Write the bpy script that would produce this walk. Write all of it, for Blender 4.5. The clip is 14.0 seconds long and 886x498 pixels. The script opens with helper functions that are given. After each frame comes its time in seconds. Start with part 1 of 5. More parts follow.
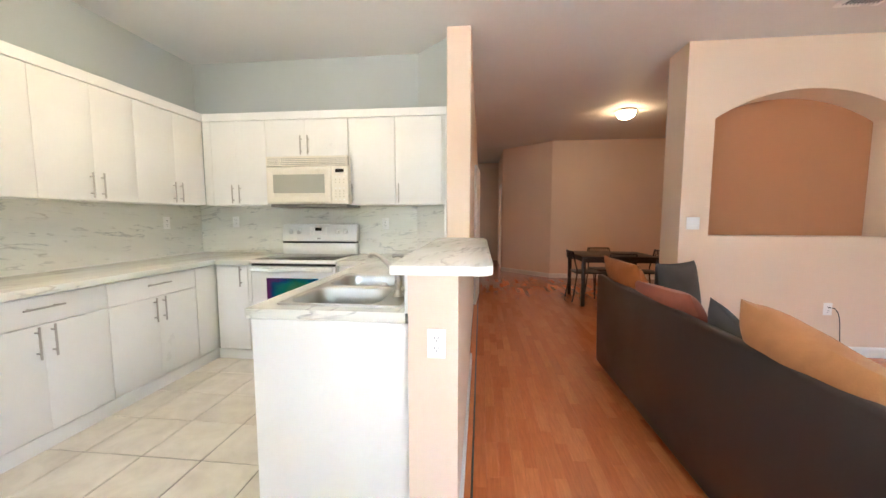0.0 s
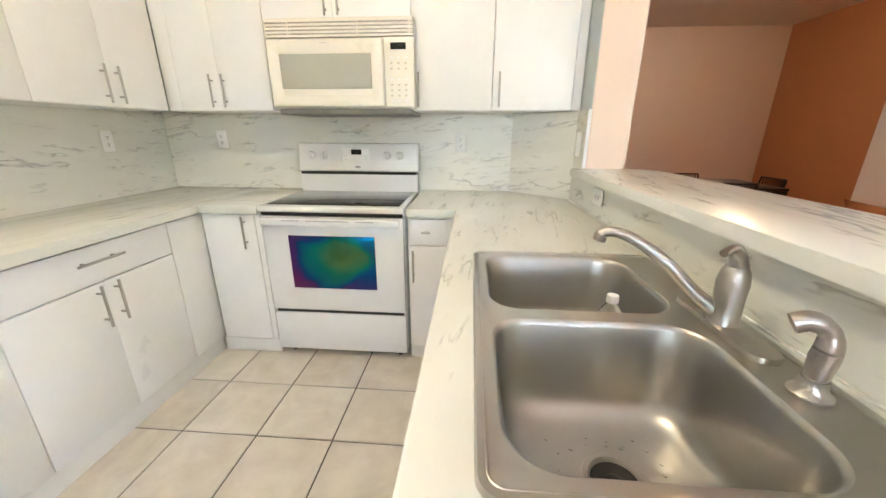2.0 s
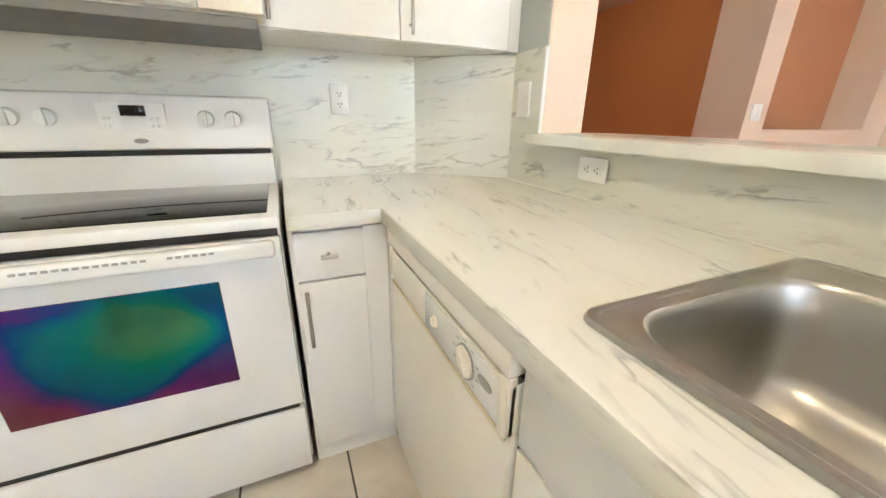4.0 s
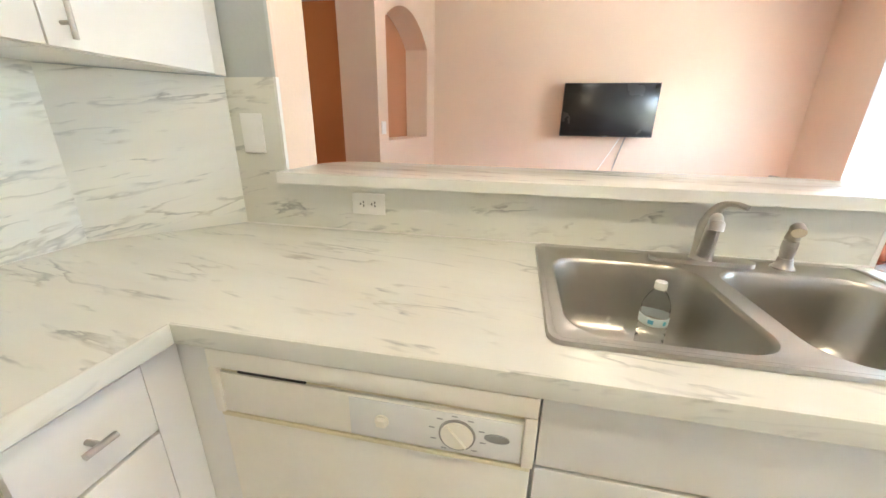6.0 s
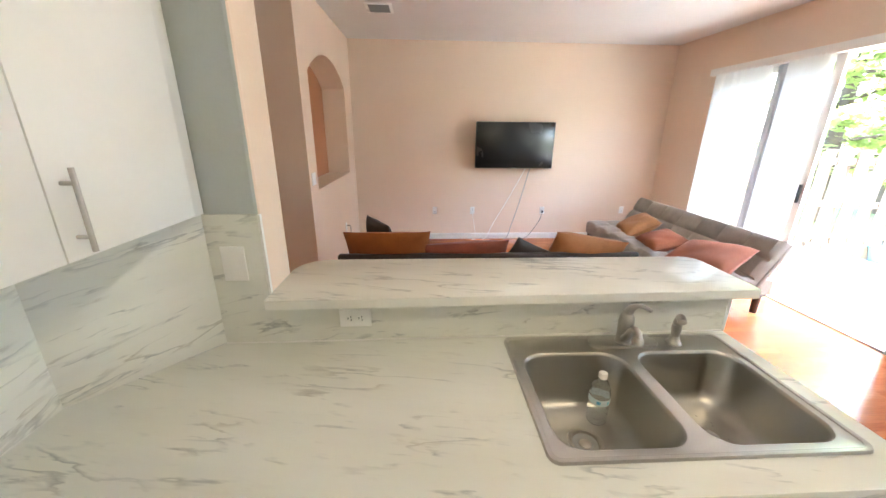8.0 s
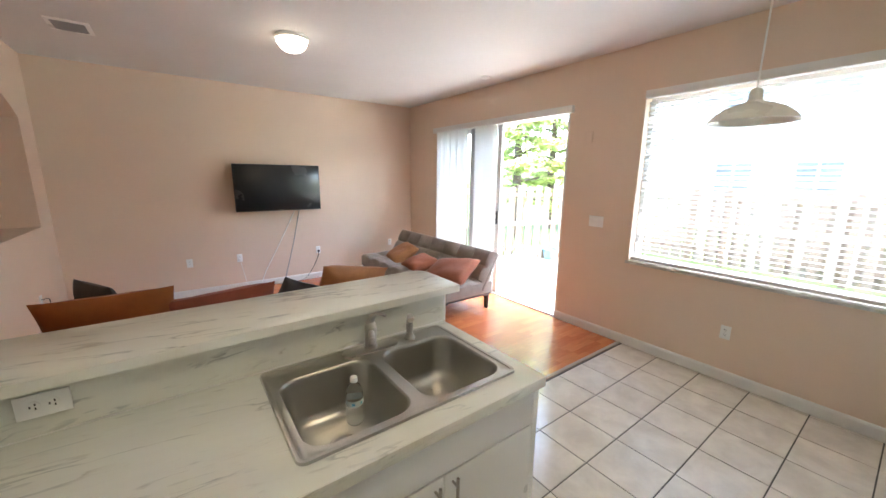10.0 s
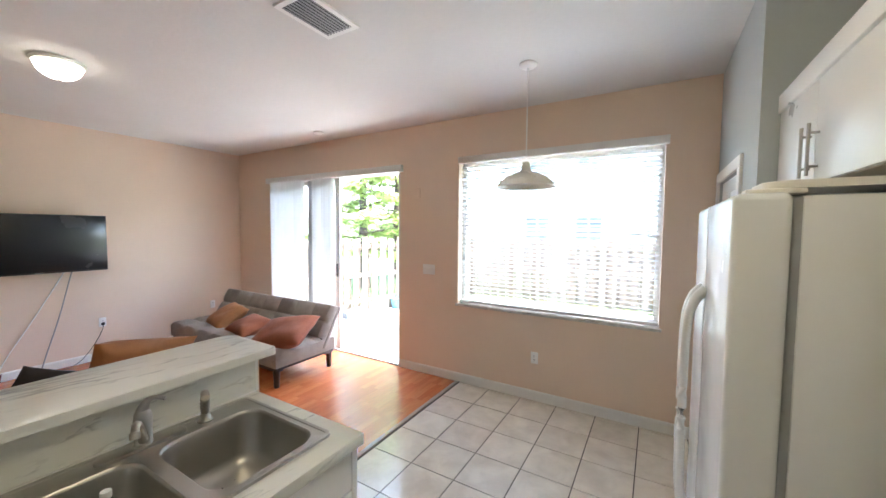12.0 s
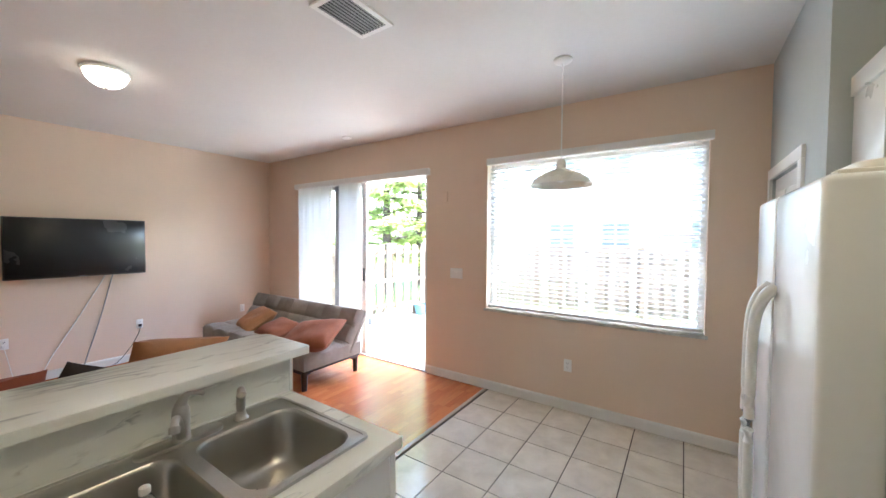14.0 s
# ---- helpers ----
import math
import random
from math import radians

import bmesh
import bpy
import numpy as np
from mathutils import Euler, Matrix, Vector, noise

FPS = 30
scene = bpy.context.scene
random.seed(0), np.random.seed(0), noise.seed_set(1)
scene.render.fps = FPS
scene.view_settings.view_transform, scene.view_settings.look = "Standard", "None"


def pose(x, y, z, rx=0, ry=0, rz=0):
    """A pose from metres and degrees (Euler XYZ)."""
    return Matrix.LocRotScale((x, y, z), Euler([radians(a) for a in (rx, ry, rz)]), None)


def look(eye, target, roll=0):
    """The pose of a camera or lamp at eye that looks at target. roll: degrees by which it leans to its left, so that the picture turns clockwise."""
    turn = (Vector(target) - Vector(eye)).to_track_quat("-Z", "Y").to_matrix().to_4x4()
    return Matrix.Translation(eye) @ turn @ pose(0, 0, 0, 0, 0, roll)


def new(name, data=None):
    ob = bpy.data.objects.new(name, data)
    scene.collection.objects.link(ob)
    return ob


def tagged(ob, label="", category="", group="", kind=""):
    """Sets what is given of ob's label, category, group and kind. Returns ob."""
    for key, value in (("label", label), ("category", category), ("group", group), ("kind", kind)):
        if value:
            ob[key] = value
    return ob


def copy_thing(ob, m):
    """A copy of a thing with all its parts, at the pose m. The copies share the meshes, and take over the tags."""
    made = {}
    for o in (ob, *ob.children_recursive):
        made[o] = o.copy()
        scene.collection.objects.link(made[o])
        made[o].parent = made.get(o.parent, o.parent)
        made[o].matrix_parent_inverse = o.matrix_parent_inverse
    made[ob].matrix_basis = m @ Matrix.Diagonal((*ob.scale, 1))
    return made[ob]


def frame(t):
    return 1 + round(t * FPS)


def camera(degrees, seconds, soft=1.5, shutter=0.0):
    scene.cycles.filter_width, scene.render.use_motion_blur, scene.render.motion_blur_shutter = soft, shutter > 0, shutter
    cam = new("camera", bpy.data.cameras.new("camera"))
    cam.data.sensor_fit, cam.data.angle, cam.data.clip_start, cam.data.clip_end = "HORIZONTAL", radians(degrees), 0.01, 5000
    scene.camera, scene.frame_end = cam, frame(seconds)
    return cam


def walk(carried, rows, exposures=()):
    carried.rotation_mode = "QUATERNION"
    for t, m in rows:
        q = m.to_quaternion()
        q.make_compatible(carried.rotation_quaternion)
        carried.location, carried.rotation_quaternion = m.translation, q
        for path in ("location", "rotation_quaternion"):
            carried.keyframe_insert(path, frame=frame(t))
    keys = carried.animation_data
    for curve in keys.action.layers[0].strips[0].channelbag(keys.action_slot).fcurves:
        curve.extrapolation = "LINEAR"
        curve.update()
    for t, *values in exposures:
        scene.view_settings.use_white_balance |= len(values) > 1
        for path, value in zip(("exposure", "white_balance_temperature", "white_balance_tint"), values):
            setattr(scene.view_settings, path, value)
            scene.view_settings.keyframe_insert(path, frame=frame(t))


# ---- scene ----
cam = camera(102.0, 14.0)
PATH = [
    (0, (-0.069, 0.406, 1.288), (-0.277, 2.388, 1.112), 0.0),
    (0.5, (-0.264, 0.734, 1.307), (-0.685, 2.679, 1.112), 0.3),
    (1, (-0.499, 1.047, 1.335), (-0.779, 3.001, 1.015), 0.2),
    (1.5, (-0.73, 1.33, 1.328), (-0.912, 3.265, 0.857), 0.2),
    (2, (-0.959, 1.548, 1.288), (-1.104, 3.445, 0.671), 0.2),
    (2.2, (-1.009, 1.637, 1.266), (-1.167, 3.522, 0.618), 0.0),
    (4.3, (-1.279, 2.452, 1.127), (-0.189, 3.977, 0.43), 1.0),
    (4.5, (-1.263, 2.511, 1.101), (0.053, 3.85, 0.41), 0.9),
    (5, (-1.312, 2.619, 1.053), (0.295, 3.597, 0.374), 0.7),
    (5.5, (-1.443, 2.687, 1.088), (0.347, 3.281, 0.421), 0.9),
    (6, (-1.5, 2.742, 1.267), (0.355, 3.108, 0.613), 1.0),
    (6.5, (-1.482, 2.785, 1.466), (0.39, 3.047, 0.812), 0.7),
    (7, (-1.437, 2.859, 1.599), (0.44, 3.101, 0.954), 0.6),
    (7.5, (-1.481, 2.92, 1.656), (0.406, 3.077, 1.013), 0.4),
    (8, (-1.582, 2.961, 1.672), (0.315, 2.861, 1.048), 0.5),
    (8.5, (-1.67, 2.96, 1.674), (0.194, 2.534, 1.09), 0.4),
    (9, (-1.722, 2.924, 1.669), (0.06, 2.195, 1.127), 0.4),
    (9.2, (-1.741, 2.904, 1.672), (0.005, 2.079, 1.151), 0.4),
    (11.3, (-1.906, 2.774, 1.672), (-0.689, 1.197, 1.489), 0.6),
    (11.5, (-1.917, 2.762, 1.679), (-0.76, 1.138, 1.517), 0.5),
    (12, (-1.95, 2.737, 1.678), (-0.933, 1.018, 1.57), 0.5),
    (12.5, (-1.976, 2.712, 1.676), (-1.103, 0.914, 1.604), 0.5),
    (13, (-1.971, 2.692, 1.66), (-1.152, 0.868, 1.595), 0.5),
    (13.5, (-1.944, 2.69, 1.648), (-1.119, 0.869, 1.583), 0.6),
    (14, (-1.851, 2.726, 1.62), (-0.736, 1.067, 1.558), 0.4),
]
walk(cam, [(t, look(eye, target, roll)) for t, eye, target, roll in PATH], exposures=[(0, 5.64, 6500, 7), (1.5, 5.48, 6500, 7), (2.0, 5.76, 6450, 7), (5.0, 5.88, 6500, 7), (7.5, 5.58, 6500, 7), (9.0, 5.02, 6500, 7), (12.5, 4.70, 6150, 7), (14, 4.70, 6150, 7)])

# ---- light ----
world = bpy.data.worlds.new("sky")
scene.world = world
world.use_nodes = True
wn = world.node_tree
sky = wn.nodes.new("ShaderNodeTexSky")
sky.sky_type = "NISHITA"
sky.sun_disc = False
sky.sun_elevation = radians(74)
sky.sun_rotation = radians(234)
sky.air_density, sky.dust_density, sky.ozone_density = 1.0, 3.0, 1.0
wn.links.new(sky.outputs[0], wn.nodes["Background"].inputs[0])
wn.nodes["Background"].inputs[1].default_value = 0.15
sun = new("sun", bpy.data.lights.new("sun", "SUN"))
sun.data.energy, sun.data.angle, sun.data.color = 0.85, radians(25), (1.0, 0.97, 0.92)
sun.matrix_world = look((0, 0, 30), (7.0, 5.0, 0))


# ---- materials ----
def mat(name):
    m = bpy.data.materials.new(name)
    m.use_nodes = True
    return m, m.node_tree.nodes, m.node_tree.links, m.node_tree.nodes["Principled BSDF"]


def coords(n, l, scale=(1, 1, 1), rot=(0, 0, 0), world_space=True):
    mp = n.new("ShaderNodeMapping")
    mp.inputs["Scale"].default_value = scale
    mp.inputs["Rotation"].default_value = [radians(a) for a in rot]
    if world_space:
        l.new(n.new("ShaderNodeNewGeometry").outputs["Position"], mp.inputs[0])
    else:
        l.new(n.new("ShaderNodeTexCoord").outputs["Object"], mp.inputs[0])
    return mp.outputs[0]


def noise_tex(n, l, co, scale, detail=3.0, rough=0.5, distort=0.0):
    t = n.new("ShaderNodeTexNoise")
    l.new(co, t.inputs["Vector"])
    t.inputs["Scale"].default_value, t.inputs["Detail"].default_value = scale, detail
    t.inputs["Roughness"].default_value, t.inputs["Distortion"].default_value = rough, distort
    return t.outputs["Fac"]


def ramp(n, l, fac, stops):
    r = n.new("ShaderNodeValToRGB")
    e = r.color_ramp.elements
    while len(e) < len(stops):
        e.new(0.5)
    for k, (p, c) in zip(e, stops):
        k.position, k.color = p, (*c, 1) if len(c) == 3 else c
    l.new(fac, r.inputs[0])
    return r.outputs[0]


def mixc(n, l, fac, a, b, mode="MIX"):
    m = n.new("ShaderNodeMix")
    m.data_type, m.blend_type = "RGBA", mode
    for sock, v in ((m.inputs["Factor"], fac), (m.inputs["A"], a), (m.inputs["B"], b)):
        if isinstance(v, (int, float)):
            sock.default_value = v
        elif isinstance(v, tuple):
            sock.default_value = (*v, 1)
        else:
            l.new(v, sock)
    for o in m.outputs:
        if o.type == "RGBA":
            return o


def bump(n, l, b, height, strength=0.2, dist=0.01):
    k = n.new("ShaderNodeBump")
    k.inputs["Strength"].default_value, k.inputs["Distance"].default_value = strength, dist
    l.new(height, k.inputs["Height"])
    l.new(k.outputs[0], b.inputs["Normal"])


def grained(name, color, rough=0.5, metal=0.0, vary=0.06, fine=60.0, coarse=3.0, bumpy=0.05, dist=0.002, coat=0.0, world_space=True, rough_vary=0.06):
    """A plain surface with variation at two scales, fine relief and uneven gloss."""
    m, n, l, b = mat(name)
    co = coords(n, l, world_space=world_space)
    big = noise_tex(n, l, co, coarse, 4)
    small = noise_tex(n, l, co, fine, 3)
    dark, light = tuple(c * (1 - vary) for c in color), tuple(min(1, c * (1 + vary)) for c in color)
    c1 = ramp(n, l, big, [(0.3, dark), (0.7, light)])
    c2 = ramp(n, l, small, [(0.3, (1 - vary * 0.6,) * 3), (0.7, (1.0, 1.0, 1.0))])
    l.new(mixc(n, l, 1.0, c1, c2, "MULTIPLY"), b.inputs["Base Color"])
    rr = ramp(n, l, big, [(0.3, (max(0.02, rough - rough_vary),) * 3), (0.7, (min(1, rough + rough_vary),) * 3)])
    l.new(rr, b.inputs["Roughness"])
    b.inputs["Metallic"].default_value = metal
    b.inputs["Coat Weight"].default_value = coat
    b.inputs["Coat Roughness"].default_value = 0.22
    if bumpy:
        bump(n, l, b, small, bumpy, dist)
    return m


def marble(name, stretch, turn=9):
    """Cream laminate with sparse grey wisps that run along one direction."""
    m, n, l, b = mat(name)
    turned = coords(n, l, rot=(7, 7, turn))
    mp = n.new("ShaderNodeMapping")
    mp.inputs["Scale"].default_value = stretch
    l.new(turned, mp.inputs[0])
    co = mp.outputs[0]
    total = None
    for scale, width, lo, hi, amount, seed in ((2.0, 0.017, 0.55, 0.66, 1.0, 0.0), (3.4, 0.024, 0.57, 0.67, 0.8, 7.3), (1.3, 0.010, 0.53, 0.64, 0.9, 3.1)):
        off = n.new("ShaderNodeVectorMath")
        off.inputs[1].default_value = (seed, seed * 1.7, seed * 0.6)
        l.new(co, off.inputs[0])
        w = noise_tex(n, l, off.outputs[0], scale, 5, 0.5, 0.0)
        band = ramp(n, l, w, [(0.5 - width, (0, 0, 0)), (0.5, (amount,) * 3), (0.5 + width * 2.6, (0, 0, 0))])
        patch = ramp(n, l, noise_tex(n, l, off.outputs[0], scale * 1.1, 3, 0.55), [(lo, (0, 0, 0)), (hi, (1, 1, 1))])
        k = mixc(n, l, 1.0, band, patch, "MULTIPLY")
        total = k if total is None else mixc(n, l, 1.0, total, k, "LIGHTEN")
    smudge = ramp(n, l, noise_tex(n, l, co, 3.1, 6, 0.7, 0.5), [(0.60, (0, 0, 0)), (0.82, (0.22, 0.22, 0.22))])
    total = mixc(n, l, 1.0, total, smudge, "LIGHTEN")
    cloud = noise_tex(n, l, co, 1.3, 4)
    base = ramp(n, l, cloud, [(0.3, (0.745, 0.738, 0.668)), (0.7, (0.815, 0.81, 0.742))])
    tint = ramp(n, l, noise_tex(n, l, co, 3.0), [(0.4, (0.40, 0.415, 0.40)), (0.65, (0.55, 0.52, 0.44))])
    l.new(mixc(n, l, total, base, tint), b.inputs["Base Color"])
    l.new(ramp(n, l, cloud, [(0.3, (0.19, 0.19, 0.19)), (0.7, (0.25, 0.25, 0.25))]), b.inputs["Roughness"])
    fine = noise_tex(n, l, coords(n, l), 120, 2)
    bump(n, l, b, fine, 0.03, 0.001)
    return m


def paint(name, color, bumpy=0.25, fine=90.0):
    """Rolled wall paint with orange-peel texture."""
    m = grained(name, color, rough=0.66, vary=0.03, fine=fine, coarse=1.2, bumpy=bumpy, dist=0.002)
    m.node_tree.nodes["Principled BSDF"].inputs["Specular IOR Level"].default_value = 0.25
    return m


def satin(name, color, rough):
    """Even satin metal with faint smears in its gloss."""
    m, n, l, b = mat(name)
    big = noise_tex(n, l, coords(n, l), 5.0, 3)
    l.new(ramp(n, l, big, [(0.3, tuple(c * 0.94 for c in color)), (0.7, color)]), b.inputs["Base Color"])
    l.new(ramp(n, l, big, [(0.3, (rough - 0.04,) * 3), (0.7, (rough + 0.04,) * 3)]), b.inputs["Roughness"])
    b.inputs["Metallic"].default_value = 1.0
    return m


def brushed(name, color, rough, rot=(0, 0, 0), stretch=(2, 90, 90), relief=0.03):
    m, n, l, b = mat(name)
    co = coords(n, l, scale=stretch, rot=rot)
    g = noise_tex(n, l, co, 6.0, 4)
    big = noise_tex(n, l, coords(n, l), 9.0, 3)
    l.new(mixc(n, l, 0.5, ramp(n, l, g, [(0.3, tuple(c * 0.88 for c in color)), (0.7, color)]), ramp(n, l, big, [(0.3, tuple(c * 0.9 for c in color)), (0.7, color)])), b.inputs["Base Color"])
    l.new(ramp(n, l, g, [(0.3, (rough - 0.04,) * 3), (0.7, (rough + 0.05,) * 3)]), b.inputs["Roughness"])
    b.inputs["Metallic"].default_value = 1.0
    if relief:
        bump(n, l, b, g, relief, 0.001)
    return m


def fabric(name, color, scale=500.0, vary=0.14, sheen=0.07):
    m, n, l, b = mat(name)
    co = coords(n, l, world_space=False)
    big, small = noise_tex(n, l, co, 7.0, 5, 0.6), noise_tex(n, l, co, scale, 2)
    c1 = ramp(n, l, big, [(0.3, tuple(c * (1 - vary) for c in color)), (0.7, tuple(c * (1 + vary) for c in color))])
    c2 = ramp(n, l, small, [(0.3, (0.82, 0.82, 0.82)), (0.7, (1, 1, 1))])
    l.new(mixc(n, l, 1.0, c1, c2, "MULTIPLY"), b.inputs["Base Color"])
    b.inputs["Roughness"].default_value = 0.85
    b.inputs["Sheen Weight"].default_value = sheen
    b.inputs["Sheen Roughness"].default_value = 0.4
    bump(n, l, b, mixc(n, l, 0.3, big, small), 0.25, 0.01)
    return m


def pieces(name, lo, mid, hi, rough, grain_scale, stretch, bumpy=0.06, island=False, coat=0.0):
    """Tiles and planks: colour shifts from piece to piece, with grain and wear on top."""
    m, n, l, b = mat(name)
    rnd = n.new("ShaderNodeNewGeometry").outputs["Random Per Island"] if island else n.new("ShaderNodeObjectInfo").outputs["Random"]
    base = ramp(n, l, rnd, [(0.0, lo), (0.5, mid), (1.0, hi)])
    co = coords(n, l, scale=stretch)
    off = n.new("ShaderNodeVectorMath")
    l.new(co, off.inputs[0])
    cmb = n.new("ShaderNodeCombineXYZ")
    mul = n.new("ShaderNodeMath")
    mul.operation = "MULTIPLY"
    mul.inputs[1].default_value = 57.0
    l.new(rnd, mul.inputs[0])
    for k in range(3):
        l.new(mul.outputs[0], cmb.inputs[k])
    l.new(cmb.outputs[0], off.inputs[1])
    g = noise_tex(n, l, off.outputs[0], grain_scale, 6, 0.6, 0.4)
    gr = ramp(n, l, g, [(0.3, (0.80, 0.78, 0.76)), (0.65, (1.0, 1.0, 1.0))])
    l.new(mixc(n, l, 1.0, base, gr, "MULTIPLY"), b.inputs["Base Color"])
    wear = noise_tex(n, l, coords(n, l), 2.5, 5)
    l.new(ramp(n, l, wear, [(0.25, (max(0.03, rough - 0.02),) * 3), (0.75, (rough + 0.025,) * 3)]), b.inputs["Roughness"])
    b.inputs["Coat Weight"].default_value = coat
    b.inputs["Coat Roughness"].default_value = 0.22
    bump(n, l, b, g, bumpy, 0.002)
    return m


def glass(name, color=(1, 1, 1), rough=0.0, ior=1.45):
    m, n, l, b = mat(name)
    b.inputs["Base Color"].default_value = (*color, 1)
    b.inputs["Transmission Weight"].default_value = 1.0
    b.inputs["Roughness"].default_value = rough
    b.inputs["IOR"].default_value = ior
    return m


def glowing(name, color, strength):
    m, n, l, b = mat(name)
    b.inputs["Base Color"].default_value = (0.8, 0.78, 0.72, 1)
    b.inputs["Emission Color"].default_value = (*color, 1)
    b.inputs["Emission Strength"].default_value = strength
    b.inputs["Roughness"].default_value = 0.25
    return m


PEACH = paint("peach_paint", (0.80, 0.64, 0.505))
ACCENT = paint("terracotta_paint", (0.52, 0.245, 0.125))
GREY = paint("grey_paint", (0.50, 0.53, 0.52))
CEIL = paint("ceiling_paint", (0.76, 0.745, 0.72), bumpy=0.9, fine=32.0)
TRIMW = grained("trim_paint", (0.80, 0.78, 0.74), 0.38, vary=0.03)
CAB = grained("cabinet_foil", (0.85, 0.84, 0.81), 0.33, vary=0.02, fine=40, bumpy=0.02)
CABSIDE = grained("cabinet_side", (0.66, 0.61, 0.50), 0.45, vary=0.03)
GAP = grained("dark_gap", (0.05, 0.05, 0.05), 0.8)
MARBLE_X = marble("marble_along_x", (1.0, 6.5, 6.0))
MARBLE_D = marble("marble_diagonal", (1.4, 8.0, 8.0), 43)
MARBLE_Y = marble("marble_along_y", (6.5, 1.0, 6.0))
NICKEL = brushed("brushed_nickel", (0.52, 0.49, 0.45), 0.32)
STEEL = satin("sink_steel", (0.52, 0.50, 0.465), 0.33)
WHITE = grained("white_enamel", (0.82, 0.82, 0.80), 0.22, vary=0.015, bumpy=0.01, coat=0.3)
CREAM = grained("cream_plastic", (0.85, 0.81, 0.72), 0.34, vary=0.03, bumpy=0.02)
CREAMD = grained("yellowed_plastic", (0.74, 0.66, 0.46), 0.4, vary=0.05)
BLACKGL = grained("black_glass", (0.012, 0.012, 0.013), 0.06, vary=0.1, bumpy=0.0, rough_vary=0.02)
BLACK = grained("black_plastic", (0.02, 0.02, 0.021), 0.4, vary=0.1)
GREYPL = grained("grey_plastic", (0.35, 0.35, 0.35), 0.4)
PLATE = grained("plate_plastic", (0.90, 0.89, 0.86), 0.3, vary=0.02, bumpy=0.0)
VINYL = grained("black_vinyl", (0.030, 0.021, 0.019), 0.36, vary=0.15, fine=220, bumpy=0.12)
SUEDE = fabric("grey_suede", (0.35, 0.315, 0.28))
DARKWOOD = grained("dark_wood", (0.03, 0.02, 0.016), 0.35, vary=0.2)
TILE = pieces("ceramic_tile", (0.78, 0.71, 0.61), (0.80, 0.74, 0.64), (0.83, 0.77, 0.67), 0.16, 5.0, (1, 1, 1), 0.04)
GROUT = grained("grout", (0.10, 0.092, 0.08), 0.9, vary=0.15, fine=150)
PLANK = pieces("cherry_laminate", (0.54, 0.15, 0.046), (0.61, 0.183, 0.06), (0.67, 0.222, 0.078), 0.24, 7.0, (14, 1.2, 14), 0.03, coat=0.6)
PLANKS = pieces("cherry_laminate_far", (0.54, 0.15, 0.046), (0.61, 0.183, 0.06), (0.67, 0.222, 0.078), 0.24, 7.0, (14, 1.2, 14), 0.03, island=True, coat=0.6)


# ---- building helpers ----
BASE = {}


def thing(name, at, label="", category="", group="", kind="", turn=0.0, local=False):
    """An Empty at a thing's base. With local=True its parts are given in its own axes."""
    ob = new(name)
    ob.empty_display_size = 0.1
    ob.matrix_basis = pose(*at, 0, 0, turn)
    BASE[ob.name] = None if local else Vector(at)
    return tagged(ob, label, category, group, kind)


def finish(name, bm, mats, smooth=False):
    me = bpy.data.meshes.new(name)
    bmesh.ops.recalc_face_normals(bm, faces=bm.faces)
    bm.to_mesh(me)
    bm.free()
    for m in mats if isinstance(mats, (list, tuple)) else [mats]:
        me.materials.append(m)
    if smooth:
        me.shade_smooth()
        me.set_sharp_from_angle(angle=radians(38))
    return me


def part(name, bm, material, parent, label="", smooth=True):
    base = BASE.get(parent.name)
    if base is not None:
        bmesh.ops.translate(bm, verts=bm.verts, vec=-base)
    ob = new(name, finish(name, bm, material, smooth))
    ob.parent = parent
    BASE[ob.name] = base
    return tagged(ob, label)


def single(name, bm, material, label="", category="", kind="", smooth=True, group=""):
    return tagged(new(name, finish(name, bm, material, smooth)), label, category, group, kind)


def box(bm, x0, x1, y0, y1, z0, z1, bevel=0.0, seg=2):
    r = bmesh.ops.create_cube(bm, size=1.0)
    bmesh.ops.scale(bm, vec=(abs(x1 - x0), abs(y1 - y0), abs(z1 - z0)), verts=r["verts"])
    bmesh.ops.translate(bm, vec=((x0 + x1) / 2, (y0 + y1) / 2, (z0 + z1) / 2), verts=r["verts"])
    if bevel:
        es = list({e for v in r["verts"] for e in v.link_edges})
        bmesh.ops.bevel(bm, geom=es, offset=bevel, segments=seg, affect="EDGES", profile=0.5)
    return bm


def B(*a, **k):
    return box(bmesh.new(), *a, **k)


def rod(bm, p, q, r0, r1=None, seg=12, caps=True):
    p, q = Vector(p), Vector(q)
    d = q - p
    m = Matrix.Translation((p + q) / 2) @ d.to_track_quat("Z", "Y").to_matrix().to_4x4()
    bmesh.ops.create_cone(bm, cap_ends=caps, segments=seg, radius1=r0, radius2=r0 if r1 is None else r1, depth=d.length, matrix=m)
    return bm


def tube(bm, pts, r, seg=10):
    """A round tube through points; r may be a list of radii."""
    pts = [Vector(p) for p in pts]
    rings = []
    for k, p in enumerate(pts):
        d = (pts[min(k + 1, len(pts) - 1)] - pts[max(k - 1, 0)]).normalized()
        q = d.to_track_quat("Z", "Y").to_matrix()
        rr = r[k] if isinstance(r, (list, tuple)) else r
        rings.append([bm.verts.new(p + q @ Vector((rr * math.cos(a), rr * math.sin(a), 0))) for a in [2 * math.pi * s / seg for s in range(seg)]])
    for a, b in zip(rings, rings[1:]):
        for s in range(seg):
            bm.faces.new((a[s], a[(s + 1) % seg], b[(s + 1) % seg], b[s]))
    bm.faces.new(rings[0][::-1])
    bm.faces.new(rings[-1])
    return bm


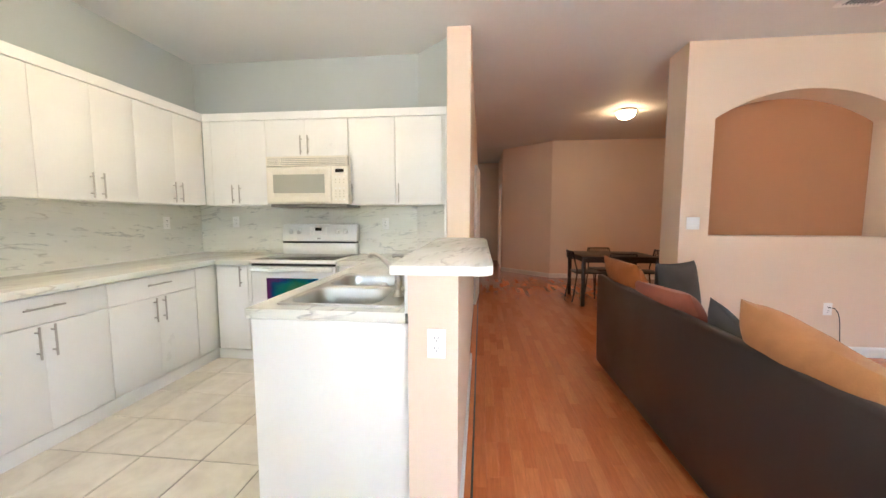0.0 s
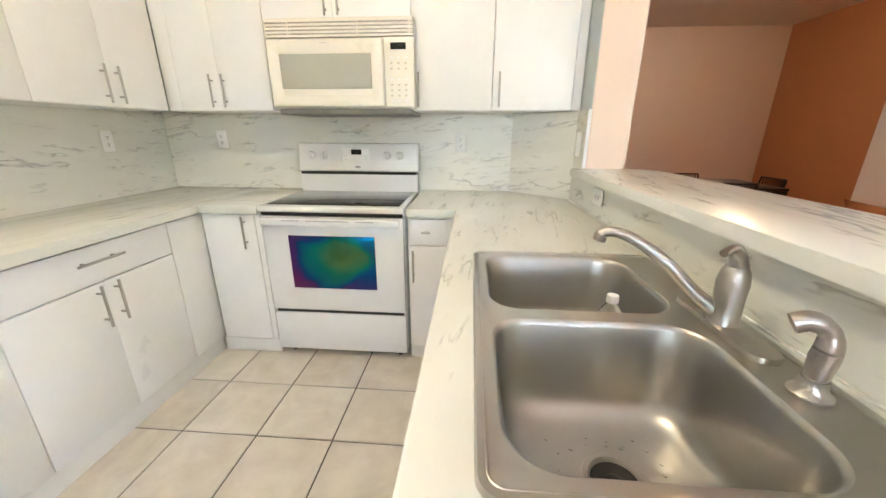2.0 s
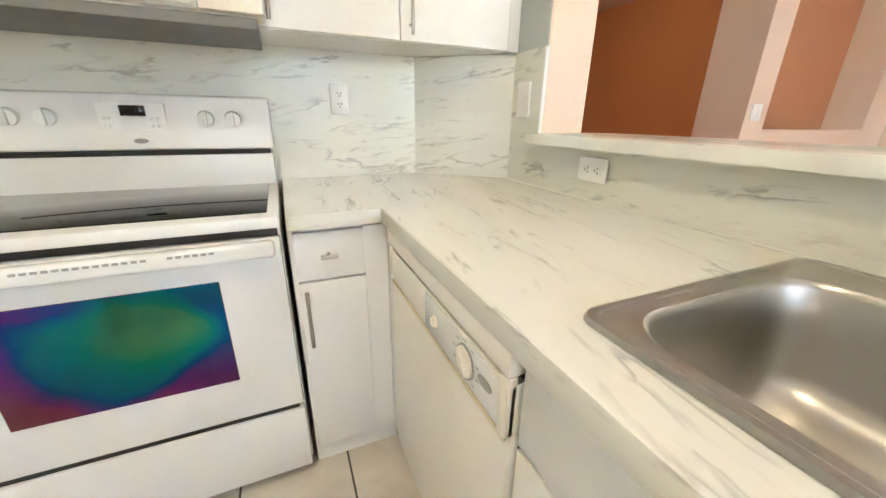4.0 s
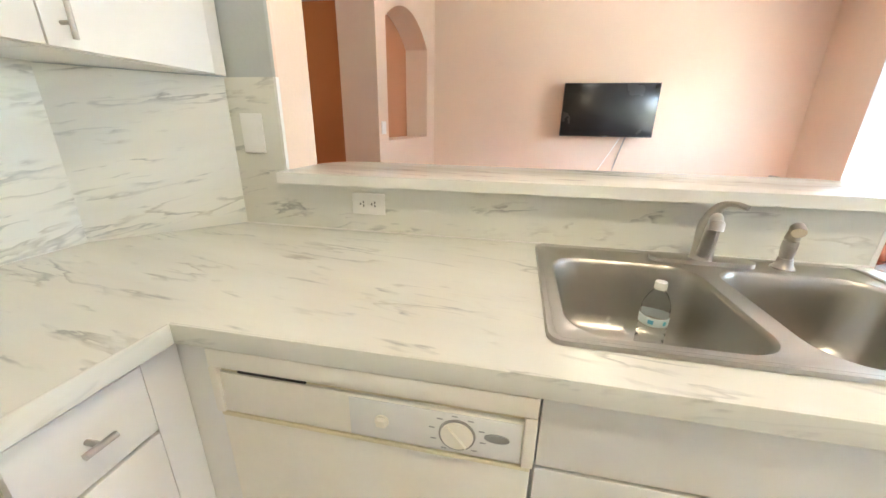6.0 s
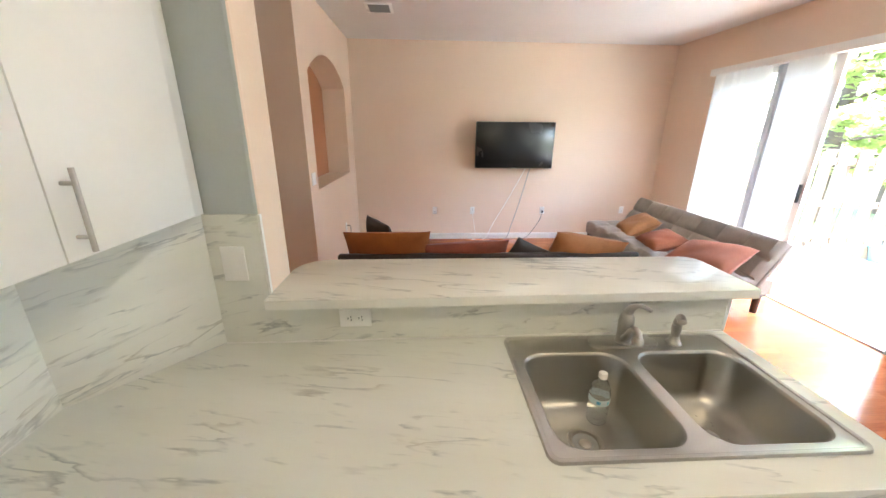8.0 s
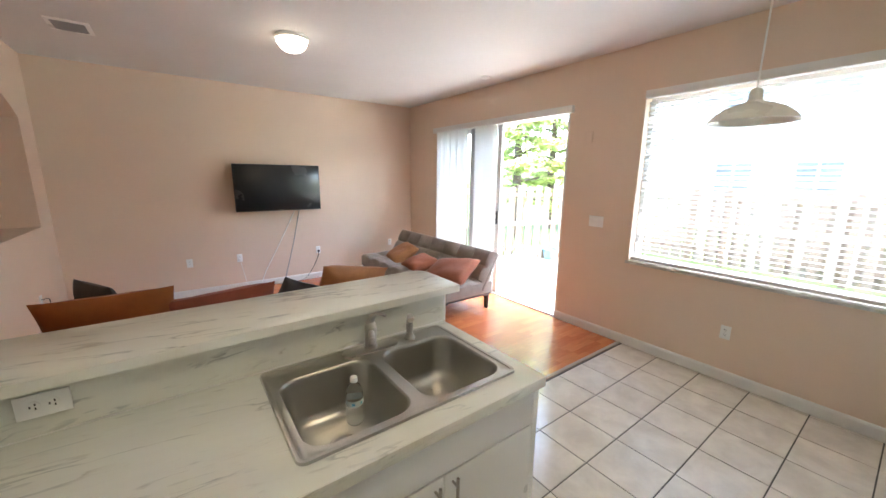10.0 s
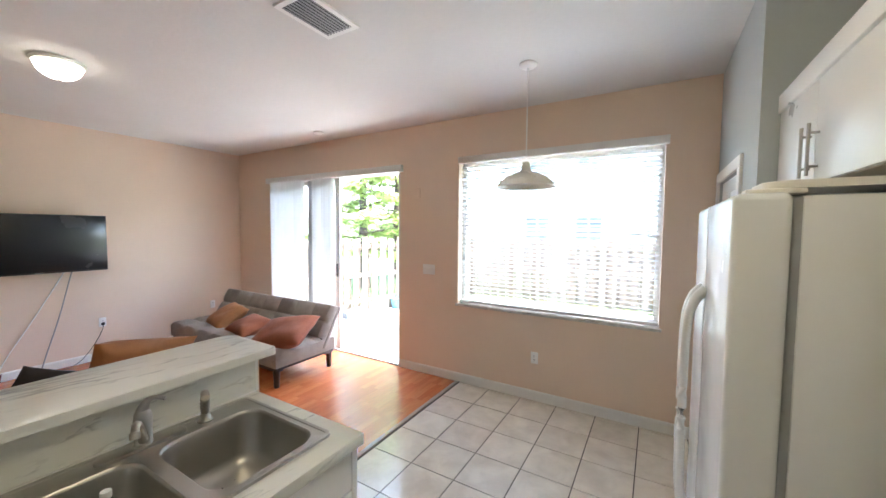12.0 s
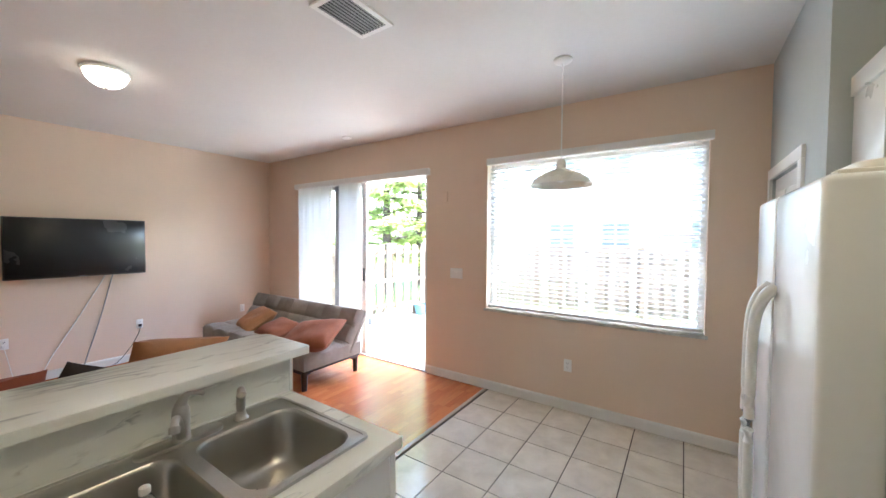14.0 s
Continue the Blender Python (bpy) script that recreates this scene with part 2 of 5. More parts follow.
def smooth_path(pts, n=6):
    """Catmull-Rom through the points."""
    p = [Vector(a) for a in pts]
    out = []
    for k in range(len(p) - 1):
        a, b, c, d = p[max(k - 1, 0)], p[k], p[k + 1], p[min(k + 2, len(p) - 1)]
        for s in range(n):
            t = s / n
            out.append(0.5 * (2 * b + (c - a) * t + (2 * a - 5 * b + 4 * c - d) * t * t + (3 * b - a - 3 * c + d) * t ** 3))
    return out + [p[-1]]


def lathe(bm, prof, cx=0, cy=0, seg=28, caps=True):
    """Turns a profile of (radius, z) about the upright axis through cx, cy."""
    rings = [[bm.verts.new((cx + r * math.cos(2 * math.pi * s / seg), cy + r * math.sin(2 * math.pi * s / seg), z)) for s in range(seg)] for r, z in prof]
    for a, b in zip(rings, rings[1:]):
        for s in range(seg):
            bm.faces.new((a[s], a[(s + 1) % seg], b[(s + 1) % seg], b[s]))
    if caps and prof[0][0] > 1e-6:
        bm.faces.new(rings[0][::-1])
    if caps and prof[-1][0] > 1e-6:
        bm.faces.new(rings[-1])
    bmesh.ops.remove_doubles(bm, verts=bm.verts, dist=1e-6)
    return bm


def prism(bm, outline, z0, z1, bevel=0.0):
    """An upright prism over a plan outline."""
    lo = [bm.verts.new((x, y, z0)) for x, y in outline]
    hi = [bm.verts.new((x, y, z1)) for x, y in outline]
    k = len(outline)
    bm.faces.new(lo[::-1])
    top = bm.faces.new(hi)
    for s in range(k):
        bm.faces.new((lo[s], lo[(s + 1) % k], hi[(s + 1) % k], hi[s]))
    if bevel:
        bmesh.ops.bevel(bm, geom=list(top.edges), offset=bevel, segments=2, affect="EDGES", profile=0.5)
    return bm


def rrect(x0, x1, y0, y1, r, n=6):
    """Outline of a rounded rectangle; r: one radius, or four (x0y0, x1y0, x1y1, x0y1)."""
    r = r if isinstance(r, (list, tuple)) else (r,) * 4
    out = []
    for (cx, cy, a0), rr in zip(((x0, y0, 180), (x1, y0, 270), (x1, y1, 0), (x0, y1, 90)), r):
        ox, oy = cx + (rr if cx == x0 else -rr), cy + (rr if cy == y0 else -rr)
        for s in range(n + 1):
            a = radians(a0 + 90 * s / n)
            out.append((ox + rr * math.cos(a), oy + rr * math.sin(a)))
            if rr == 0:
                break
    return out


# ---- structure ----
CZ = 2.87
XW, XE, YS, YN = -3.07, 4.05, -0.715, 4.0
YD = 8.2


def walls(name, boxes, material, label, bev=0.0):
    bm = bmesh.new()
    for b in boxes:
        box(bm, *b, bevel=bev)
    return single(name, bm, material, label, "wall", "structure", smooth=False)


walls("wall_south", [(-2.45, -2.0, YS - 0.2, YS, 0, CZ), (-2.0, -0.1, YS - 0.2, YS, 0, 0.87), (-2.0, -0.1, YS - 0.2, YS, 2.42, CZ), (-0.1, 0.69, YS - 0.2, YS, 0, CZ), (0.69, 3.205, YS - 0.2, YS, 2.40, CZ), (3.205, XE + 0.2, YS - 0.2, YS, 0, CZ)], PEACH, "peach painted wall with a sliding door and a window")
walls("wall_east", [(XE, XE + 0.2, YS, 4.4, 0, CZ)], PEACH, "peach painted wall behind the television")
walls("wall_dining_east", [(3.88, 4.25, 4.42, YD + 0.2, 0, CZ)], ACCENT, "terracotta painted dining room wall")
walls("wall_dining_north", [(1.40, 3.88, YD, YD + 0.15, 0, CZ)], PEACH, "peach painted dining room wall")
walls("wall_hall_end", [(-0.165, 0.6, 11.2, 11.35, 0, CZ)], PEACH, "peach painted end of the hallway")
walls("wall_hall_east", [(0.44, 0.6, 9.15, 9.55, 0, CZ), (0.44, 0.6, 9.55, 10.4, 2.05, CZ), (0.44, 0.6, 10.4, 11.2, 0, CZ)], PEACH, "peach painted hallway wall with a doorway")
walls("wall_hall_room", [(0.6, 1.9, 10.6, 10.7, 0, CZ), (1.8, 1.9, 9.1, 10.6, 0, CZ)], PEACH, "dim wall beyond the hallway doorway")
bm = bmesh.new()
prism(bm, [(1.40, YD), (1.40, YD + 0.15), (0.6, 9.15), (0.44, 9.15), (0.44, 9.08)], 0, CZ)
single("wall_dining_angled", bm, PEACH, "peach painted angled wall of the dining room", "wall", "structure", smooth=False)
walls("wall_north", [(XW - 0.15, -0.165, YN, YN + 0.15, 0, CZ)], GREY, "grey painted kitchen wall above the cabinets")
walls("wall_west", [(XW - 0.15, XW, 0.45, YN, 0, CZ)], GREY, "grey painted kitchen wall above the cabinets")
walls("wall_pantry", [(XW - 0.15, -2.35, 0.40, 0.52, 0, CZ), (-2.45, -2.35, 0.12, 0.40, 0, CZ), (-2.45, -2.35, -0.62, 0.12, 2.04, CZ), (-2.45, -2.35, YS, -0.62, 0, CZ)], GREY, "grey painted pantry wall with a door")
walls("wall_pantry_back", [(XW - 0.15, XW, YS, 0.40, 0, CZ), (XW, -2.45, YS - 0.15, YS, 0, CZ)], GREY, "plain wall inside the pantry")
# chamfered corner of the kitchen
bm = bmesh.new()
prism(bm, [(-0.695, YN), (-0.368, 3.70), (-0.368, YN)], 0, CZ)
single("wall_corner", bm, GREY, "grey painted chamfered kitchen corner", "wall", "structure", smooth=False)
# the kitchen's end wall: grey inside, peach on the end and the far side
bm = bmesh.new()
box(bm, -0.368, -0.160, 3.52, YN - 0.001, 0, CZ, bevel=0.012)
box(bm, -0.375, -0.165, YN + 0.152, 5.6, 0, CZ)
box(bm, -0.375, -0.165, 5.6, 6.45, 2.04, CZ)
box(bm, -0.375, -0.165, 6.45, 11.35, 0, CZ)
ob = single("wall_column", bm, [PEACH, GREY], "peach painted wall end beside the bar", "wall", "structure", smooth=False)
for f in ob.data.polygons:
    if f.normal.x < -0.8:
        f.material_index = 1
walls("wall_closet", [(-1.5, -0.375, 6.5, 6.6, 0, CZ), (-1.5, -1.4, 5.4, 6.5, 0, CZ), (-1.5, -0.375, 5.3, 5.4, 0, CZ)], PEACH, "plain wall inside the closet")

# wall with the arched niche
NX0, NX1, NZ0, NZ1, NZT, NY = 2.05, 3.62, 1.11, 2.185, 2.425, 4.30
bm = bmesh.new()
box(bm, 1.795, NX0, 4.01, 4.36, 0, CZ)
box(bm, NX1, XE, 4.01, 4.36, 0, CZ)
box(bm, NX0, NX1, 4.01, 4.36, 0, NZ0)
n = 24
half, rise = (NX1 - NX0) / 2, NZT - NZ1
rad = (half * half + rise * rise) / (2 * rise)
arc = []
for k in range(n + 1):
    x = -half + 2 * half * k / n
    arc.append((NX0 + half + x, NZT - rad + math.sqrt(rad * rad - x * x)))
for (xa, za), (xb, zb) in zip(arc, arc[1:]):
    vs = [bm.verts.new(p) for y in (4.01, NY) for p in ((xa, y, za), (xb, y, zb), (xb, y, CZ), (xa, y, CZ))]
    for q in ((0, 1, 2, 3), (7, 6, 5, 4), (0, 4, 5, 1)):
        bm.faces.new([vs[i] for i in q])
bmesh.ops.remove_doubles(bm, verts=bm.verts, dist=1e-5)
single("wall_niche", bm, PEACH, "peach painted wall with an arched niche", "wall", "structure", smooth=False)

single("niche_back", B(NX0 - 0.01, NX1 + 0.01, NY + 0.001, 4.359, NZ0 - 0.01, NZT + 0.02), ACCENT, "terracotta painted back of the arched niche", "wall", "structure", smooth=False)
bm = B(XW - 0.3, 4.4, YS - 0.2, 11.5, CZ, CZ + 0.15)
single("ceiling", bm, CEIL, "white textured ceiling", "ceiling", "structure", smooth=False)

# floors: grout bed and subfloor; tiles and planks come last
floor_t = single("floor_kitchen", B(XW, -0.115, YS, YN, -0.12, -0.005), GROUT, "beige ceramic tile floor with dark grout", "floor", "structure", smooth=False)
floor_w = single("floor_living", B(-0.105, 4.05, YS, 11.3, -0.12, -0.012), GROUT, "reddish cherry laminate floor", "floor", "structure", smooth=False)
single("floor_threshold", B(-0.130, -0.091, YS + 0.02, 1.735, -0.004, 0.004, bevel=0.0015), grained("threshold_strip", (0.40, 0.29, 0.21), 0.4, vary=0.08), "thin brown strip between tile and laminate", "trim", "structure")


def baseboard(p, q, side, parent_name="baseboard"):
    """A skirting board along p to q; side: the way from the wall into the room."""
    p, q, s = Vector((*p, 0)), Vector((*q, 0)), Vector((*side, 0))
    bm = bmesh.new()
    prof = [(0.0, 0.0), (0.014, 0.0), (0.014, 0.075), (0.010, 0.088), (0.004, 0.095), (0.0, 0.095)]
    rings = [[bm.verts.new(e + s * a + Vector((0, 0, z + 0.001))) for a, z in prof] for e in (p, q)]
    for k in range(len(prof)):
        k2 = (k + 1) % len(prof)
        bm.faces.new((rings[0][k], rings[0][k2], rings[1][k2], rings[1][k]))
    bm.faces.new(rings[0][::-1])
    bm.faces.new(rings[1])
    return single(parent_name, bm, TRIMW, "white painted skirting board", "baseboard", "structure", smooth=False)


baseboard((-2.35, YS), (0.69, YS), (0, 1))
baseboard((3.205, YS), (XE, YS), (0, 1))
baseboard((XE, YS), (XE, 4.01), (-1, 0))
baseboard((1.795, 4.01), (XE, 4.01), (0, -1))
baseboard((1.795, 4.01), (1.795, 4.36), (-1, 0))
baseboard((1.40, YD), (3.88, YD), (0, -1))
baseboard((3.88, 4.42), (3.88, YD), (-1, 0))
d = Vector((0.44 - 1.40, 9.08 - YD)).normalized()
baseboard((1.40, YD), (0.44, 9.08), (-d.y, d.x))
baseboard((-0.15, 1.82), (-0.15, 3.50), (1, 0))

# ---- kitchen ----
def bar_handle(parent, p, axis, length, out, dia=0.011):
    """A bar pull on two posts. p: middle of the bar; out: way from the door to the bar."""
    p, a, o = Vector(p), Vector(axis), Vector(out)
    bm = bmesh.new()
    rod(bm, p - a * length / 2, p + a * length / 2, dia / 2, seg=12)
    for k in (-0.32, 0.32):
        rod(bm, p + a * length * k, p + a * length * k - o * 0.028, dia * 0.42, seg=8)
    return part("handle", bm, NICKEL, parent, "brushed nickel bar handle")


def fronts(parent, plane, lo, hi, z0, z1, out, name="door", gap=0.0018, th=0.018, pair=0):
    """A slab front on a plane; out: 'x+' or 'y-' or 'x-'; lo, hi along the wall."""
    lo, hi, z0, z1 = lo + (0.0004 if pair == 1 else gap), hi - (0.0004 if pair == -1 else gap), z0 + gap, z1 - gap
    if out == "x+":
        bm = B(plane - th, plane, lo, hi, z0, z1, bevel=0.0018)
    elif out == "x-":
        bm = B(plane, plane + th, lo, hi, z0, z1, bevel=0.0018)
    else:
        bm = B(lo, hi, plane, plane + th, z0, z1, bevel=0.0018)
    return part(name, bm, CAB, parent)


CABL = "white slab-front base cabinet with nickel bar handles"
WALLL = "white slab-front wall cabinet with nickel bar handles"
XB, XU, YU, ZB, ZT = -2.445, -2.75, 3.69, 1.405, 2.20


def west_base(lo, hi, handle=True):
    c = thing("base_cabinet", (XB - 0.3, (lo + hi) / 2, 0), CABL, "cabinet", "base cabinets")
    part("carcass", B(XW + 0.005, XB - 0.019, lo + 0.001, hi - 0.001, 0.09, 0.868), CAB, c)
    mid = (lo + hi) / 2
    d = fronts(c, XB, lo, hi, 0.708, 0.862, "x+", "drawer")
    bar_handle(d, (XB + 0.028, mid, 0.80), (0, 1, 0), 0.19, (1, 0, 0))
    for a, b, h in ((lo, mid, mid - 0.037), (mid, hi, mid + 0.037)):
        d = fronts(c, XB, a, b, 0.095, 0.705, "x+", pair=-1 if b == mid else 1)
        bar_handle(d, (XB + 0.028, h, 0.61), (0, 0, 1), 0.18, (1, 0, 0))


for lo, hi in ((1.735, 2.433), (2.433, 3.147)):
    west_base(lo, hi)
c = thing("corner_cabinet", (-2.7, 3.3, 0), "white corner base cabinet with a plain filler panel", "cabinet", "base cabinets")
part("carcass", B(XW + 0.005, XB - 0.019, 3.148, YN - 0.005, 0.09, 0.868), CAB, c)
fronts(c, XB, 3.149, 3.385, 0.095, 0.862, "x+", "filler_panel")
c = thing("end_filler", (-2.7, 1.65, 0), "narrow white filler panel beside the refrigerator", "cabinet", "base cabinets")
part("carcass", B(XW + 0.005, XB - 0.019, 1.575, 1.734, 0.09, 0.868), CAB, c)
fronts(c, XB, 1.575, 1.733, 0.095, 0.862, "x+", "filler_panel")
single("toe_kick", B(XB - 0.04, XB - 0.012, 1.575, 3.40, 0.0, 0.088, bevel=0.002), CAB, "white toe kick board under the base cabinets", "toe kick", "structure")
single("toe_kick", B(XB + 0.0, -2.09, 3.375, 3.395, 0.0, 0.088, bevel=0.002), CAB, "white toe kick board under the base cabinets", "toe kick", "structure")

# narrow cabinet beside the stove
c = thing("base_cabinet", (-2.25, 3.6, 0), "narrow white base cabinet beside the stove", "cabinet", "base cabinets")
part("carcass", B(-2.44, -2.092, 3.384, YN - 0.005, 0.09, 0.868), CAB, c)
d = fronts(c, 3.365, -2.425, -2.125, 0.095, 0.862, "y-")
bar_handle(d, (-2.185, 3.365 - 0.028, 0.765), (0, 0, 1), 0.18, (0, -1, 0))
part("filler_panel", B(-2.124, -2.094, 3.368, 3.384, 0.095, 0.862), CAB, c)

# cabinet between stove and dishwasher
c = thing("base_cabinet", (-1.15, 3.6, 0), "narrow white base cabinet with one drawer and one door", "cabinet", "base cabinets")
part("carcass", B(-1.288, -0.99, 3.384, YN - 0.01, 0.09, 0.868), CAB, c)
d = fronts(c, 3.365, -1.278, -1.085, 0.712, 0.858, "y-", "drawer", pair=-1)
bm = bmesh.new()
rod(bm, (-1.210, 3.337, 0.79), (-1.164, 3.337, 0.79), 0.006)
rod(bm, (-1.187, 3.337, 0.79), (-1.187, 3.366, 0.79), 0.005)
part("handle", bm, NICKEL, d, "short nickel T-shaped pull")
d = fronts(c, 3.365, -1.278, -1.085, 0.095, 0.708, "y-", pair=-1)
bar_handle(d, (-1.258, 3.337, 0.60), (0, 0, 1), 0.18, (0, -1, 0))
part("filler_panel", B(-1.0849, -1.014, 3.3652, 3.384, 0.095, 0.862), CAB, c)
single("toe_kick", B(-1.288, -1.0, 3.40, 3.415, 0.0, 0.088), CAB, "white toe kick board under the base cabinets", "toe kick", "structure")

# sink cabinet and its end panel
XP = -1.012
c = thing("sink_cabinet", (-0.7, 2.2, 0), "white sink base cabinet with two doors and a false drawer front", "cabinet", "base cabinets")
bm = bmesh.new()
box(bm, XP + 0.019, -0.40, 1.80, 2.672, 0.09, 0.11)
box(bm, XP + 0.019, XP + 0.035, 1.80, 2.672, 0.11, 0.868)
box(bm, -0.42, -0.40, 1.80, 2.672, 0.11, 0.868)
box(bm, XP + 0.035, -0.42, 2.652, 2.672, 0.11, 0.868)
part("carcass", bm, CAB, c, smooth=False)
fronts(c, XP, 1.80, 2.672, 0.712, 0.874, "x-", "false_drawer")
for a, b, h in ((1.80, 2.236, 2.20), (2.236, 2.672, 2.272)):
    d = fronts(c, XP, a, b, 0.095, 0.708, "x-")
    bar_handle(d, (XP - 0.028, h, 0.61), (0, 0, 1), 0.18, (-1, 0, 0))
part("end_panel", B(XP, -0.350, 1.772, 1.799, 0.0, 0.868, bevel=0.002), CAB, c)
single("toe_kick", B(XP + 0.04, XP + 0.055, 1.80, 3.36, 0.0, 0.088), CAB, "white toe kick board under the sink cabinet", "toe kick", "structure")

# corner filler between dishwasher and cabinet
c = thing("corner_filler", (XP + 0.01, 3.33, 0), "narrow white filler panel in the inner cabinet corner", "cabinet", "base cabinets")
part("filler_panel", B(XP, XP + 0.02, 3.290, 3.372, 0.09, 0.873), CAB, c)

# dishwasher
c = thing("dishwasher", (-0.75, 2.98, 0), "old cream built-in dishwasher with a round dial", "dishwasher")
D0, D1 = 2.672, 3.288
part("tub", B(XP + 0.012, -0.42, D0 + 0.006, D1 - 0.006, 0.09, 0.862), GAP, c, "dark tub in the recess", smooth=False)
part("kick_plate", B(XP + 0.03, XP + 0.04, D0 + 0.01, D1 - 0.01, 0.02, 0.10), CREAM, c)
dd = part("door", B(XP - 0.012, XP + 0.010, D0 + 0.006, D1 - 0.006, 0.11, 0.747, bevel=0.004), CREAM, c)
part("trim_strip", B(XP - 0.018, XP - 0.012, D0 + 0.008, D1 - 0.012, 0.715, 0.724, bevel=0.002), CREAMD, c, "yellowed plastic strip")
cp = part("control_panel", B(XP - 0.016, XP + 0.010, D0 + 0.004, D1 - 0.006, 0.726, 0.818, bevel=0.003), CREAM, c)
part("top_rail", B(XP - 0.022, XP + 0.008, D0 + 0.004, D1 - 0.006, 0.83, 0.872, bevel=0.006), CREAM, c)
part("side_frame", B(XP - 0.022, XP - 0.004, D0 + 0.004, D0 + 0.024, 0.726, 0.83, bevel=0.003), CREAM, c)
part("side_frame", B(XP - 0.022, XP - 0.004, D1 - 0.024, D1 - 0.006, 0.726, 0.83, bevel=0.003), CREAM, c)
part("handle_groove", B(XP - 0.010, XP + 0.004, D0 + 0.025, D1 - 0.025, 0.816, 0.832), CREAMD, c, "shaded yellowed grip groove")
part("vent_slot", B(XP - 0.0125, XP + 0.002, 3.085, 3.228, 0.817, 0.828, bevel=0.002), BLACK, c, "dark latch slot")
part("label_plate", B(XP - 0.0185, XP - 0.015, D0 + 0.026, 3.00, 0.73, 0.812, bevel=0.001), WHITE, cp, "pale control plate")
dx = XP - 0.0185
bm = bmesh.new()
rod(bm, (dx, 2.805, 0.770), (dx - 0.0025, 2.805, 0.770), 0.032, 0.0315, seg=32)
part("dial", bm, grained("dial_grey", (0.30, 0.29, 0.27), 0.4), cp, "dark grey dial ring")
bm = bmesh.new()
rod(bm, (dx - 0.002, 2.805, 0.770), (dx - 0.005, 2.805, 0.770), 0.0285, 0.027, seg=32)
box(bm, dx - 0.010, dx - 0.004, 2.8035, 2.8065, 0.7445, 0.7955, bevel=0.001)
bmesh.ops.rotate(bm, verts=bm.verts, cent=(dx, 2.805, 0.770), matrix=Matrix.Rotation(radians(-40), 3, "X"))
part("knob", bm, CREAM, cp, "cream dial knob with a grip bar")
for k in range(10):
    a = radians(36 * k + 12)
    y, z = 2.805 + 0.045 * math.cos(a), 0.77 + 0.045 * math.sin(a) * 0.85
    if 0.732 < z < 0.81:
        part("dial_mark", B(dx - 0.0006, dx + 0.0005, y - 0.005, y + 0.005, z - 0.0012, z + 0.0012), GREYPL, cp, smooth=False)
bm = bmesh.new()
box(bm, dx - 0.010, dx + 0.001, 2.93, 2.948, 0.764, 0.78, bevel=0.003)
rod(bm, (dx + 0.001, 2.939, 0.772), (dx - 0.003, 2.939, 0.772), 0.013, seg=20)
part("selector", bm, CREAM, cp, "small cream slide switch")
bm = bmesh.new()
rod(bm, (dx + 0.001, 0, 0), (dx - 0.002, 0, 0), 0.014, seg=24)
bmesh.ops.scale(bm, vec=(1, 1.5, 0.62), verts=bm.verts)
bmesh.ops.translate(bm, vec=(0, 2.738, 0.776), verts=bm.verts)
part("badge", bm, GREYPL, cp, "oval grey badge")

# counters
SX0, SX1, SY0, SY1 = -0.946, -0.392, 1.826, 2.667
Z0, Z1 = 0.875, 0.914
bm = bmesh.new()
box(bm, XW + 0.003, -2.42, 1.575, YN - 0.003, Z0, Z1, bevel=0.004)
c = thing("west_counter", (-2.74, 2.8, Z0), "cream marble-look laminate worktop on the base cabinets", "countertop")
part("top", bm, MARBLE_Y, c)
part("edge_strip", B(-2.4235, -2.4175, 1.576, 3.345, Z0 - 0.002, Z1 + 0.0003, bevel=0.0012), MARBLE_Y, c)
part("caulk_line", B(XW + 0.011, XW + 0.016, 1.58, YN - 0.016, Z1, Z1 + 0.004, bevel=0.0015), TRIMW, c, "thin white caulk bead")
c = thing("stove_side_counter", (-2.24, 3.67, Z0), "short cream marble-look laminate worktop beside the stove", "countertop")
part("top", B(-2.4168, -2.092, 3.343, YN - 0.003, Z0, Z1 - 0.0002, bevel=0.002), MARBLE_X, c)
part("edge_strip", B(-2.4168, -2.092, 3.340, 3.3445, Z0 - 0.002, Z1 - 0.002, bevel=0.0008), MARBLE_X, c)
bm = bmesh.new()
outer = [(-1.287, 3.345), (-1.031, 3.345), (-1.031, 2.64), (-1.031, 2.64), (-0.3705, 2.64), (-0.381, 3.70), (-0.70, YN - 0.004), (-1.287, YN - 0.004)]
prism(bm, [outer[0], outer[1], outer[2], outer[4], outer[5], outer[6], outer[7]], Z0, Z1)
box(bm, -1.031, SX0 + 0.03, 1.765, 2.64, Z0, Z1)
prism(bm, [(SX1 - 0.03, 1.765), (-0.361, 1.765), (-0.372, 2.64), (SX1 - 0.03, 2.64)], Z0, Z1)
box(bm, SX0 + 0.03, SX1 - 0.03, 1.765, SY0 + 0.03, Z0, Z1)
bmesh.ops.remove_doubles(bm, verts=bm.verts, dist=1e-5)
c = thing("peninsula_counter", (-0.7, 2.6, Z0), "cream marble-look laminate worktop with grey veins and a sink cut-out", "countertop")
part("top", bm, MARBLE_Y, c, smooth=False)
part("edge_strip", B(-1.0345, -1.0285, 1.762, 3.3448, Z0 - 0.002, Z1 + 0.0003, bevel=0.0012), MARBLE_Y, c)
part("edge_strip", B(-1.0284, -0.361, 1.7615, 1.7675, Z0 - 0.002, Z1 + 0.0003, bevel=0.0012), MARBLE_X, c)
part("edge_strip", B(-1.287, -1.0346, 3.3415, 3.3475, Z0 - 0.002, Z1 + 0.0003, bevel=0.0012), MARBLE_X, c)
bm = bmesh.new()
